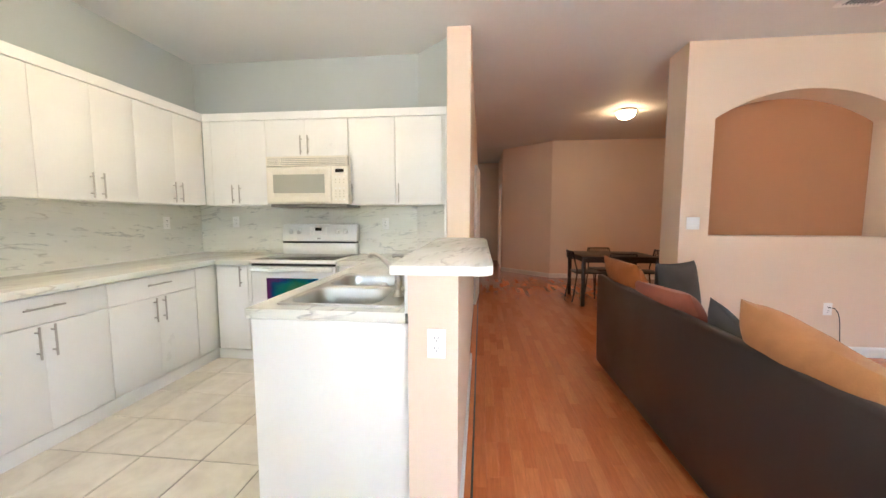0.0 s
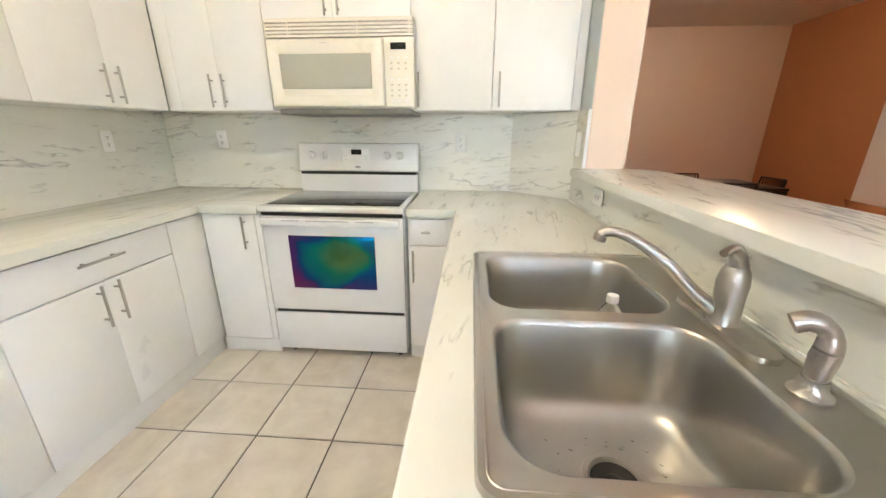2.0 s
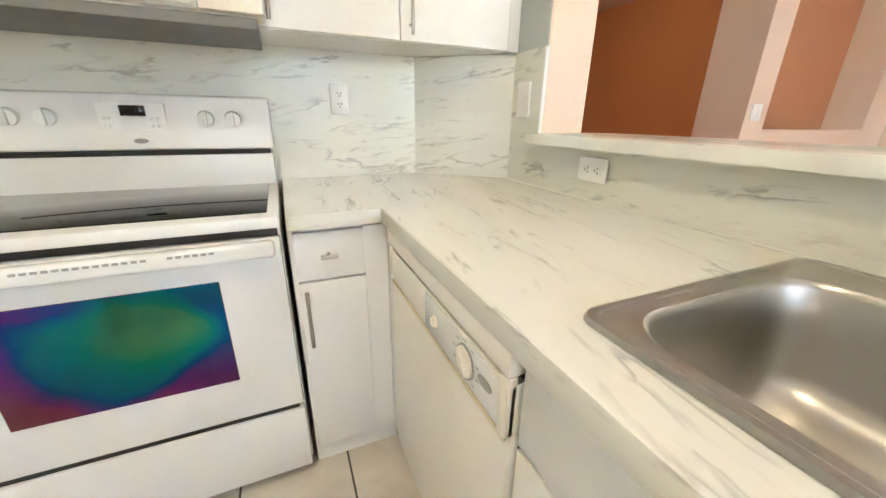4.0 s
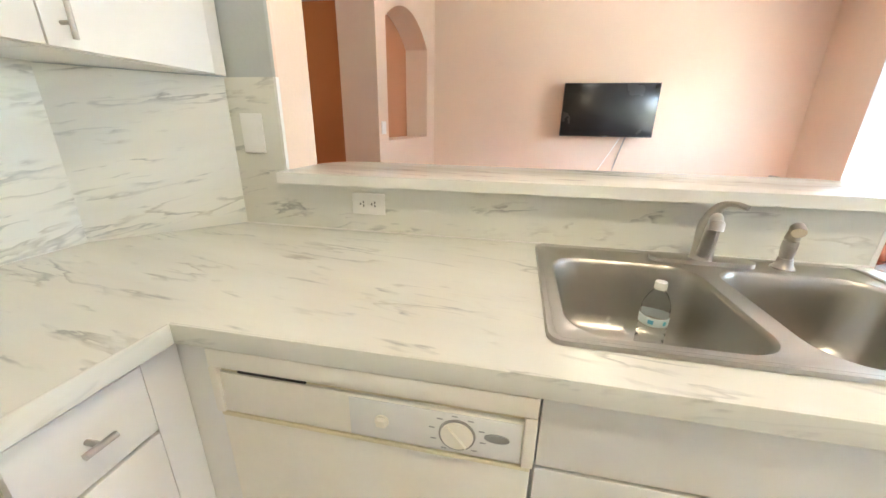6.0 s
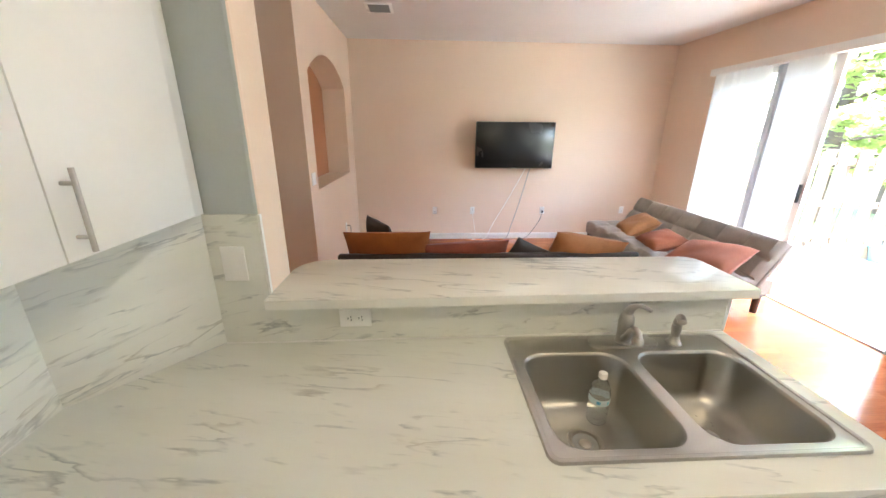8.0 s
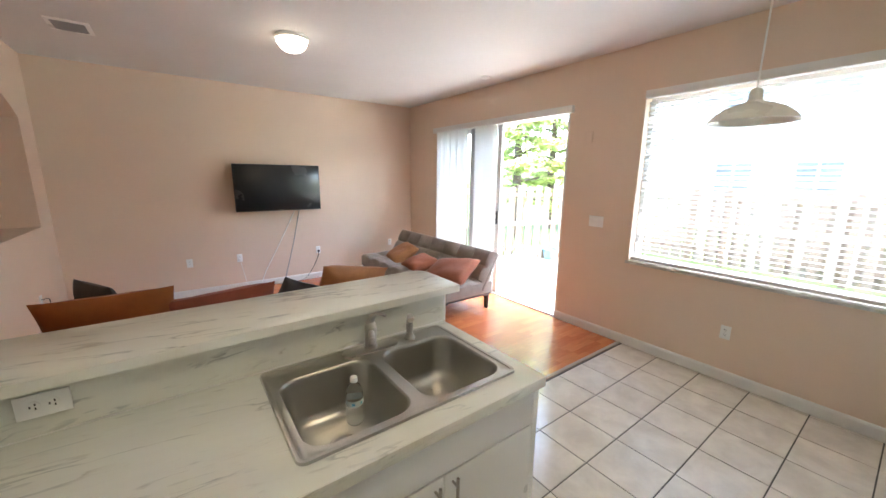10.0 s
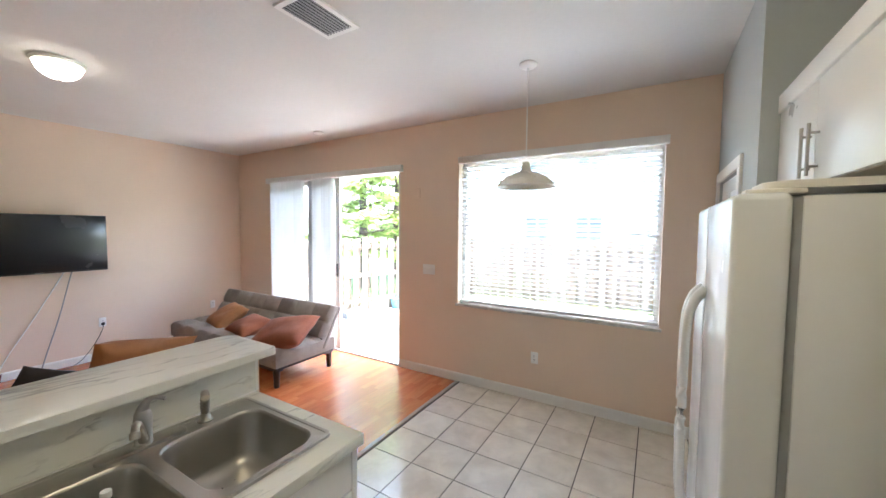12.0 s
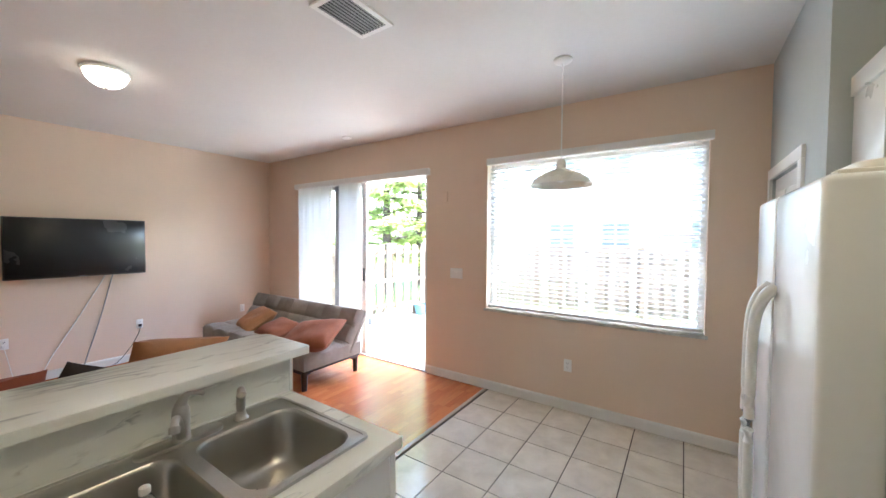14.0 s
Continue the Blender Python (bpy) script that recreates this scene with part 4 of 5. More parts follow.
lathe(bm, [(0.0316, 0.080), (0.0318, 0.081), (0.0318, 0.101), (0.0316, 0.102)], seg=32, caps=False)
bmesh.ops.scale(bm, vec=(1.06, 1.06, 1.06), verts=bm.verts)
bmesh.ops.translate(bm, vec=(BX, BY, BZ), verts=bm.verts)
part("label", bm, grained("bottle_label", (0.74, 0.84, 0.88), 0.35, vary=0.06, coarse=30, fine=90), c, "pale blue printed label")
for ang, mc, w in ((150, (0.12, 0.45, 0.66), 0.34), (205, (0.15, 0.62, 0.75), 0.22)):
    bm = bmesh.new()
    rows = [[bm.verts.new((BX + 0.0342 * math.cos(radians(ang) + 0.55 * w * (k / 4 - 1)), BY + 0.0342 * math.sin(radians(ang) + 0.55 * w * (k / 4 - 1)), BZ + z)) for k in range(9)] for z in (0.091, 0.102)]
    for k in range(8):
        bm.faces.new((rows[0][k], rows[0][k + 1], rows[1][k + 1], rows[1][k]))
    part("label_mark", bm, grained("label_ink", mc, 0.35), c, "blue printed mark")
bm = bmesh.new()
lathe(bm, [(0.0128, 0.166), (0.0132, 0.168), (0.0132, 0.181), (0.012, 0.184), (0.0, 0.1845)], seg=28)
bmesh.ops.scale(bm, vec=(1.06, 1.06, 1.06), verts=bm.verts)
bmesh.ops.translate(bm, vec=(BX, BY, BZ), verts=bm.verts)
part("cap", bm, PLATE, c, "white screw cap")


# ---- wall plates ----
def wall_plate(name, p, out, up_kind, label, w=0.072, h=0.116, lying=False):
    """A cover plate at p whose face looks along out: ('x',1), ('x',-1), ('y',1), ('y',-1)."""
    turn = {("y", -1): 0, ("x", 1): 90, ("y", 1): 180, ("x", -1): -90}[out]
    c = thing(name, p, label, "outlet" if "outlet" in name else "switch", "", "", turn, local=True)
    ww, hh = (h, w) if lying else (w, h)
    part("cover_plate", B(-ww / 2, ww / 2, -0.0075, 0.0, -hh / 2, hh / 2, bevel=0.003), PLATE, c)
    if up_kind == "outlet":
        for s in (-0.020, 0.020):
            ox, oz = (s, 0) if lying else (0, s)
            bm = bmesh.new()
            rod(bm, (0, -0.009, 0), (0, -0.005, 0), 0.0165, seg=20)
            bmesh.ops.scale(bm, vec=(1, 1, 0.86) if not lying else (0.86, 1, 1), verts=bm.verts)
            bmesh.ops.translate(bm, vec=(ox, 0, oz), verts=bm.verts)
            so = part("socket", bm, PLATE, c)
            for a, b in ((-0.0063, 0.004), (0.0063, 0.004), (0.0, -0.007)):
                a2, b2 = (b, a) if lying else (a, b)
                part("slot", B(ox + a2 - 0.0016, ox + a2 + 0.0016, -0.0098, -0.0085, oz + b2 - 0.0035, oz + b2 + 0.0035), BLACK, so, smooth=False)
    elif up_kind == "gfci":
        part("socket", B(-0.034, 0.034, -0.009, -0.005, -0.0165, 0.0165, bevel=0.002) if lying else B(-0.0165, 0.0165, -0.009, -0.005, -0.034, 0.034, bevel=0.002), PLATE, c)
        for s in (0.004, 0.022):
            for a in (-0.006, 0.006):
                part("slot", B(s, s + 0.007, -0.0098, -0.0085, a - 0.0013, a + 0.0013) if lying else B(a - 0.0013, a + 0.0013, -0.0098, -0.0085, s, s + 0.007), BLACK, c, smooth=False)
    else:
        n_ = max(1, round(ww / 0.07)) if up_kind == "rocker" else 1
        for k in range(n_):
            x = (k - (n_ - 1) / 2) * 0.046
            bm = B(x - 0.0165, x + 0.0165, -0.010, -0.005, -0.034, 0.034, bevel=0.002)
            for v in bm.verts:
                if v.co.z > 0 and v.co.y < -0.009:
                    v.co.y += 0.003
            part("rocker", bm, PLATE, c)
    for s in (-0.042, 0.042):
        bm = bmesh.new()
        rod(bm, (s if lying else 0, -0.0068, 0 if lying else s), (s if lying else 0, -0.0055, 0 if lying else s), 0.003, seg=10)
        part("screw", bm, NICKEL, c)
    return c


WP = "white wall outlet plate on the marble backsplash"
wall_plate("wall_outlet", (XW + 0.0115, 3.55, 1.235), ("x", 1), "outlet", WP)
wall_plate("wall_outlet", (XW + 0.0115, 2.27, 1.247), ("x", 1), "gfci", WP)
wall_plate("wall_outlet", (-2.66, YN - 0.0115, 1.238), ("y", -1), "outlet", WP)
wall_plate("wall_outlet", (-1.032, YN - 0.0115, 1.225), ("y", -1), "outlet", WP)
wall_plate("wall_outlet", (-0.3785, 3.220, 1.012), ("x", -1), "outlet", WP, lying=True)
wall_plate("wall_switch", (-0.3805, 3.620, 1.23), ("x", -1), "rocker", "white dimmer switch plate on the marble strip", w=0.080, h=0.126)
wall_plate("wall_outlet", (-0.233, 1.7375, 0.806), ("y", -1), "outlet", "white wall outlet plate on the half wall")
wall_plate("wall_switch", (1.91, 4.0095, 1.232), ("y", -1), "rocker", "white double switch plate beside the niche", w=0.117)
wall_plate("wall_switch", (0.275, YS + 0.0005, 1.222), ("y", 1), "rocker", "white triple switch plate beside the sliding door", w=0.163)
wall_plate("wall_outlet", (-0.966, YS + 0.0005, 0.426), ("y", 1), "outlet", "white wall outlet plate below the window")
for y in (2.80, 2.20, 1.066, -0.25):
    wall_plate("wall_outlet", (XE - 0.0005, y, 0.47), ("x", -1), "outlet", "white wall outlet plate below the television")
c = thing("door_chime", (0.447, YS, 2.09), "small peach painted box on the wall", "chime")
part("cover", B(0.40, 0.494, YS, YS + 0.012, 2.03, 2.15, bevel=0.004), PEACH, c)

# ---- refrigerator and the tall cabinet round it ----
c = thing("refrigerator", (-2.6, 1.02, 0), "white side-by-side refrigerator with long curved handles", "refrigerator")
F0, F1, FX = 0.56, 1.475, -2.13
part("cabinet_body", B(XW + 0.06, FX - 0.147, F0 + 0.005, F1 - 0.01, 0.03, 1.775, bevel=0.006), WHITE, c)
part("door_gasket", B(FX - 0.148, FX - 0.128, F0 + 0.012, F1 - 0.018, 0.08, 1.77), GREYPL, c, "grey door gasket")
split = F0 + 0.37
for a, b in ((F0, split - 0.003), (split + 0.003, F1)):
    d = part("door", B(FX - 0.128, FX, a, b, 0.07, 1.785, bevel=0.022, seg=4), WHITE, c)
    y = split - 0.045 if a == F0 else split + 0.045
    bm = bmesh.new()
    pts = smooth_path([(FX - 0.004, y, 0.46), (FX + 0.035, y, 0.50), (FX + 0.058, y, 0.60), (FX + 0.062, y, 0.95), (FX + 0.058, y, 1.28), (FX + 0.035, y, 1.40), (FX - 0.004, y, 1.45)], 8)
    tube(bm, pts, [0.022 - 0.005 * math.sin(math.pi * k / (len(pts) - 1)) for k in range(len(pts))], 14)
    part("door_handle", bm, WHITE, d, "long curved white handle")
for y in (F0 + 0.06, F1 - 0.06):
    bm = bmesh.new()
    rod(bm, (FX - 0.05, y, 1.783), (FX - 0.05, y, 1.796), 0.018, seg=16)
    box(bm, FX - 0.16, FX - 0.03, y - 0.028, y + 0.028, 1.782, 1.797, bevel=0.006)
    part("hinge_cover", bm, CREAM, c, "cream hinge cover")
part("grille", B(FX - 0.09, FX - 0.06, F0 + 0.01, F1 - 0.01, 0.005, 0.066), GREYPL, c, "grey toe grille")
c = thing("hinge_tray", (FX - 0.25, F1 - 0.16, 1.7975), "flat cream plastic lid lying on the refrigerator", "lid")
bm = bmesh.new()
prism(bm, rrect(FX - 0.42, FX - 0.075, F1 - 0.26, F1 - 0.035, 0.05), 1.7975, 1.818, bevel=0.006)
part("lid_body", bm, CREAM, c)
c = thing("fridge_cabinet", (-2.75, 1.02, 1.83), "white wall cabinet over the refrigerator with two doors", "cabinet", "wall cabinets")
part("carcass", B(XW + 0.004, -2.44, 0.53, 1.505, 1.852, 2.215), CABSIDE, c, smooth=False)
for a, b, h in ((0.53, 0.975, 0.938), (0.975, 1.505, 1.012)):
    d = fronts(c, -2.42, a, b, 1.852, 2.215, "x+")
    bar_handle(d, (-2.392, h, 1.965), (0, 0, 1), 0.18, (1, 0, 0))
part("top_board", B(XW + 0.004, -2.41, 0.53, 1.572, 2.216, 2.295, bevel=0.003), CAB, c)
c = thing("tall_panel", (-2.75, 1.54, 0), "tall cream side panel beside the refrigerator", "panel")
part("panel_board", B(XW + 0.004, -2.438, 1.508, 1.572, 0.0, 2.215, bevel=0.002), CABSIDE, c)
part("edge_band", B(-2.4385, -2.4355, 1.511, 1.569, 0.002, 2.213, bevel=0.001), CAB, c, "white front edge band")

# pantry door
c = thing("door_pantry", (-2.4, -0.25, 0), "white panelled pantry door in a white casing", "door", kind="structure")
leaf = part("leaf", B(-2.40, -2.365, -0.61, 0.11, 0.01, 2.03), TRIMW, c)
for y0, y1 in ((-0.54, -0.29), (-0.21, 0.04)):
    for z0, z1 in ((0.15, 0.78), (0.90, 1.52), (1.62, 1.94)):
        bm = B(-2.3655, -2.358, y0, y1, z0, z1, bevel=0.006)
        part("panel", bm, TRIMW, leaf)
for b in ((-2.352, -2.333, -0.69, -0.62, 0, 2.04), (-2.352, -2.333, 0.12, 0.19, 0, 2.04), (-2.352, -2.333, -0.69, 0.19, 2.04, 2.11)):
    part("casing", B(*b, bevel=0.004), TRIMW, c)

# closet door ajar in the far wall
c = thing("door_closet", (-0.165, 5.62, 0), "peach-white closet door standing ajar", "door", kind="structure", turn=-3.0, local=True)
part("leaf", B(0.0, 0.036, 0.0, 0.80, 0.008, 2.03, bevel=0.003), TRIMW, c)
bm = bmesh.new()
lathe(bm, [(0.012, 0), (0.012, 0.03), (0.026, 0.045), (0.026, 0.06), (0.0, 0.068)], seg=20)
bmesh.ops.rotate(bm, verts=bm.verts, matrix=Matrix.Rotation(radians(90), 3, "Y"), cent=(0, 0, 0))
bmesh.ops.translate(bm, vec=(0.036, 0.73, 0.95), verts=bm.verts)
part("door_knob", bm, NICKEL, c, "round nickel knob")

# hallway doorway casing
c = thing("door_hall", (0.44, 9.97, 0), "white casing of the dim hallway doorway", "door", kind="structure")
for b in ((0.425, 0.438, 9.48, 9.55, 0, 2.05), (0.425, 0.438, 10.4, 10.47, 0, 2.05), (0.425, 0.438, 9.48, 10.47, 2.05, 2.12)):
    part("casing", B(*b, bevel=0.004), TRIMW, c)


# ---- lamps ----
def dome_lamp(x, y, color, power, label):
    c = thing("ceiling_lamp", (x, y, CZ), label, "ceiling lamp", "ceiling lamps")
    bm = bmesh.new()
    lathe(bm, [(0.0, CZ - 0.001), (0.138, CZ - 0.001), (0.147, CZ - 0.010), (0.147, CZ - 0.022), (0.136, CZ - 0.032), (0.129, CZ - 0.030), (0.0, CZ - 0.028)], x, y, 40)
    part("base_plate", bm, PLATE, c, "pale metal rim")
    bm = bmesh.new()
    lathe(bm, [(0.130, CZ - 0.032), (0.127, CZ - 0.050), (0.114, CZ - 0.080), (0.09, CZ - 0.105), (0.06, CZ - 0.122), (0.02, CZ - 0.130), (0.0, CZ - 0.131)], x, y, 40)
    part("glass_bowl", bm, glowing("lamp_glass", color, power), c, "glowing frosted glass bowl")
    bm = bmesh.new()
    lathe(bm, [(0.012, CZ - 0.129), (0.013, CZ - 0.137), (0.006, CZ - 0.147), (0.0, CZ - 0.150)], x, y, 16)
    part("finial", bm, NICKEL, c)


dome_lamp(1.80, 1.87, (1.0, 0.90, 0.74), 0.5, "lit dome ceiling lamp with frosted glass in the living room")
dome_lamp(2.06, 6.14, (1.0, 0.70, 0.42), 1.7, "lit warm dome ceiling lamp with frosted glass in the dining room")

# the kitchen has its own lamp over the aisle: its warm light falls on worktops, cabinets and sink
dome_lamp(-1.62, 2.15, (1.0, 0.83, 0.57), 1.85, "lit warm dome ceiling lamp with frosted glass in the kitchen")

c = thing("pendant_lamp", (-1.12, 0.13, CZ), "unlit cream barn-shade pendant lamp on a cord", "pendant lamp")
LX, LY = -1.12, 0.155
bm = bmesh.new()
lathe(bm, [(0.0, CZ - 0.001), (0.062, CZ - 0.001), (0.064, CZ - 0.012), (0.05, CZ - 0.024), (0.012, CZ - 0.030), (0.0, CZ - 0.030)], LX, LY, 32)
part("canopy", bm, PLATE, c)
bm = bmesh.new()
rod(bm, (LX, LY, CZ - 0.028), (LX, LY, 2.173), 0.005, seg=8)
part("cord", bm, PLATE, c)
bm = bmesh.new()
prof = [(0.012, 2.178), (0.024, 2.174), (0.030, 2.158), (0.034, 2.113), (0.046, 2.103), (0.09, 2.090), (0.14, 2.068), (0.185, 2.033), (0.208, 2.003), (0.212, 1.996)]
inner = [(r - 0.003, z - 0.002) for r, z in prof[::-1]]
lathe(bm, prof + inner, LX, LY, 48)
part("shade", bm, grained("shade_enamel", (0.80, 0.77, 0.68), 0.3, vary=0.03), c)
bm = bmesh.new()
lathe(bm, [(0.014, 2.108), (0.03, 2.078), (0.034, 2.048), (0.026, 2.023), (0.0, 2.013)], LX, LY, 24)
part("bulb", bm, PLATE, c)


def ceiling_vent(x, y, w, d, turn, label):
    c = thing("ceiling_vent", (x, y, CZ), label, "vent", turn=turn, local=True)
    z = -0.001
    bm = bmesh.new()
    for b in ((-w / 2, w / 2, -d / 2, -d / 2 + 0.03), (-w / 2, w / 2, d / 2 - 0.03, d / 2), (-w / 2, -w / 2 + 0.03, -d / 2 + 0.03, d / 2 - 0.03), (w / 2 - 0.03, w / 2, -d / 2 + 0.03, d / 2 - 0.03)):
        box(bm, *b, z - 0.012, z)
    part("frame", bm, PLATE, c, smooth=False)
    # no duct is cut: a flat black sheet gives the shade between the slats
    part("backing", B(-w / 2 + 0.03, w / 2 - 0.03, -d / 2 + 0.03, d / 2 - 0.03, z - 0.003, z), BLACK, c, "black sheet for the shade behind the slats", smooth=False)
    k = int((d - 0.06) / 0.02)
    k = max(5, int(k * 0.9))
    for i in range(k):
        y0 = -d / 2 + 0.035 + i * (d - 0.07) / max(1, k - 1)
        bm = B(-w / 2 + 0.03, w / 2 - 0.03, y0 - 0.004, y0 + 0.004, z - 0.0115, z - 0.010)
        bmesh.ops.rotate(bm, verts=bm.verts, cent=(0, y0, z - 0.010), matrix=Matrix.Rotation(radians(42), 3, "X"))
        part("slat", bm, GREYPL, c, smooth=False)


ceiling_vent(-0.28, 1.31, 0.38, 0.26, 90, "white slatted air vent in the ceiling")
ceiling_vent(2.70, 3.41, 0.27, 0.30, 90, "white slatted air vent in the ceiling")
c = thing("smoke_detector", (1.69, -0.36, CZ), "flat white disc on the ceiling", "detector")
bm = bmesh.new()
lathe(bm, [(0.0, CZ - 0.001), (0.06, CZ - 0.001), (0.06, CZ - 0.012), (0.05, CZ - 0.018), (0.0, CZ - 0.018)], 1.69, -0.36, 28)
part("cover", bm, PLATE, c)

# ---- sliding door ----
YG = YS - 0.08
# backlit stiles: their shade is put into this grey; the floor track is plain grey
ALU = grained("track_and_shaded_stile_grey", (0.52, 0.525, 0.54), 0.4)
c = thing("door_sliding", (1.94, YG, 0), "white-framed sliding glass door, one leaf slid open", "door", kind="structure")
PANE = glass("window_glass", (0.82, 0.84, 0.84), 0.0, 1.01)
for b in ((0.692, 0.73, YS - 0.16, YS - 0.02, 0.0, 2.398), (3.165, 3.203, YS - 0.16, YS - 0.02, 0.0, 2.398), (0.73, 3.165, YS - 0.16, YS - 0.02, 2.36, 2.398)):
    part("frame", B(*b, bevel=0.003), TRIMW, c)
part("track", B(0.73, 3.165, YS - 0.17, YS - 0.005, -0.012, 0.016, bevel=0.003), ALU, c, "grey metal floor track")
for x0, x1, y, w0, w1, near, far in ((2.205, 3.165, YS - 0.12, 0.14, 0.05, ALU, ALU), (1.755, 2.400, YS - 0.06, 0.085, 0.095, TRIMW, ALU)):
    lf = part("leaf", B(x0, x0 + w0, y - 0.018, y + 0.018, 0.017, 2.36, bevel=0.003), near, c)
    part("leaf_frame", B(x1 - w1, x1, y - 0.018, y + 0.018, 0.017, 2.36, bevel=0.003), far, lf)
    part("leaf_frame", B(x1 - w1 + 0.03, x1 - w1 + 0.038, y + 0.0175, y + 0.024, 0.02, 2.355, bevel=0.002), far, lf)
    for z0, z1 in ((0.017, 0.08), (2.30, 2.36)):
        part("leaf_frame", B(x0 + w0, x1 - w1, y - 0.018, y + 0.018, z0, z1, bevel=0.003), TRIMW, lf)
    p = part("pane", B(x0 + w0, x1 - w1, y - 0.003, y + 0.003, 0.08, 2.30), PANE, lf, smooth=False)
    p.visible_shadow = False
part("pull", B(1.783, 1.805, YS - 0.042, YS - 0.022, 1.02, 1.20, bevel=0.004), BLACK, c, "dark door pull")
c = thing("vertical_blind", (2.4, YS + 0.03, 2.36), "white vertical blinds hanging open beside the sliding door", "blind")
part("valance", B(0.645, 3.245, YS + 0.001, YS + 0.055, 2.358, 2.436, bevel=0.004), TRIMW, c)
m, n_, l_, b_ = mat("vane_translucent")
b_.inputs["Base Color"].default_value = (0.80, 0.79, 0.77, 1)
b_.inputs["Roughness"].default_value = 0.5
tr = n_.new("ShaderNodeBsdfTranslucent")
tr.inputs[0].default_value = (0.80, 0.79, 0.77, 1)
mx = n_.new("ShaderNodeMixShader")
mx.inputs[0].default_value = 0.35
l_.new(b_.outputs[0], mx.inputs[1]), l_.new(tr.outputs[0], mx.inputs[2])
l_.new(mx.outputs[0], n_["Material Output"].inputs[0])
VANE = m
for k in range(21):
    x, ang = (3.10 - k * 0.054, 58 + 9 * math.sin(k * 2.3)) if k < 13 else (2.165 - (k - 13) * 0.047, 60 + 6 * math.sin(k * 1.7))
    bm = bmesh.new()
    prof = [(-0.043, 0.0), (-0.022, 0.006), (0.0, 0.008), (0.022, 0.006), (0.043, 0.0)]
    rows = [[bm.verts.new((a, b + o, z)) for a, b in prof] for o, z in ((0, 0.04), (0, 2.37))]
    for i in range(4):
        bm.faces.new((rows[0][i], rows[0][i + 1], rows[1][i + 1], rows[1][i]))
    bmesh.ops.solidify(bm, geom=bm.faces[:], thickness=0.001)
    bmesh.ops.rotate(bm, verts=bm.verts, cent=(0, 0, 0), matrix=Matrix.Rotation(radians(ang), 3, "Z"))
    bmesh.ops.translate(bm, vec=(x, YS + 0.028, 0), verts=bm.verts)
    part("vane", bm, VANE, c)

# ---- window with slatted blind ----
c = thing("window_1", (-1.05, YS - 0.1, 0.87), "white-framed window above the tiled floor", "window", kind="structure")
for b in ((-1.998, -1.955, 0.872, 2.418), (-0.145, -0.102, 0.872, 2.418), (-1.955, -0.145, 2.37, 2.418), (-1.955, -0.145, 0.872, 0.915), (-1.955, -0.145, 1.62, 1.66)):
    part("window_frame", B(b[0], b[1], YS - 0.16, YS - 0.10, b[2], b[3], bevel=0.003), TRIMW, c)
for z0, z1 in ((0.915, 1.62), (1.66, 2.37)):
    p = part("pane", B(-1.955, -0.145, YS - 0.134, YS - 0.128, z0, z1), PANE, c, smooth=False)
    p.visible_shadow = False
part("window_sill", B(-2.02, -0.08, YS - 0.16, YS + 0.022, 0.845, 0.871, bevel=0.004), grained("sill_marble", (0.62, 0.60, 0.56), 0.25, vary=0.12, coarse=14), c, "pale stone window sill")
c = thing("slatted_blind", (-1.05, YS - 0.03, 2.36), "white horizontal slatted blind, lowered with open slats", "blind")
part("headrail", B(-2.025, -0.112, YS - 0.02, YS + 0.05, 2.385, 2.450, bevel=0.003), TRIMW, c)
slat_me = None
zs = [0.935 + k * 0.0415 for k in range(35)]
for z in zs:
    if slat_me is None:
        bm = bmesh.new()
        prof = [(-0.0245, -0.001), (-0.012, 0.0015), (0.0, 0.0025), (0.012, 0.0015), (0.0245, -0.001)]
        rows = [[bm.verts.new((x, a, b)) for a, b in prof] for x in (-0.93, 0.93)]
        for i in range(4):
            bm.faces.new((rows[0][i], rows[0][i + 1], rows[1][i + 1], rows[1][i]))
        bmesh.ops.solidify(bm, geom=bm.faces[:], thickness=0.002)
        bmesh.ops.rotate(bm, verts=bm.verts, cent=(0, 0, 0), matrix=Matrix.Rotation(radians(20), 3, "X"))
        slat_me = finish("slat", bm, VANE)
    s = new("slat", slat_me)
    s.parent = c
    s.location = Vector((-1.05, YS - 0.035, z)) - Vector((-1.05, YS - 0.03, 2.36))
part("bottom_rail", B(-1.985, -0.115, YS - 0.062, YS - 0.010, 0.884, 0.912, bevel=0.003), TRIMW, c)
for x in (-1.85, -1.05, -0.25):
    bm = bmesh.new()
    rod(bm, (x, YS - 0.008, 0.90), (x, YS - 0.008, 2.37), 0.0012, seg=6)
    part("ladder_cord", bm, TRIMW, c)
for x, z in ((-1.90, 1.12), (-0.20, 1.20), (-0.20, 1.10), (-1.86, 2.28)):
    bm = bmesh.new()
    rod(bm, (x, YS + 0.002, z), (x, YS + 0.002, 2.37), 0.001, seg=6)
    rod(bm, (x, YS + 0.002, z - 0.03), (x, YS + 0.002, z), 0.006, 0.003, seg=10)
    part("pull_cord", bm, GREYPL, c, "cord with a small tassel")

# ---- outside ----
# unseen overhang, added only to hold back sky light on the floor by the door
single("eave", B(-4.0, 5.0, YS - 0.65, YS - 0.2, 2.92, 3.06), TRIMW, "white unseen overhang added to cut daylight at the patio door", "eave", "structure", smooth=False)
CONC = grained("patio_concrete", (0.44, 0.43, 0.405), 0.85, vary=0.08, fine=40, coarse=1.0, bumpy=0.2)
bm = B(-200, 200, -300, YS - 0.2, -0.4, -0.10)
single("ground", bm, grained("lawn", (0.09, 0.13, 0.04), 0.95, vary=0.3, fine=20, coarse=0.6, bumpy=0.4), "grass ground beyond the patio", "ground", "structure", smooth=False)
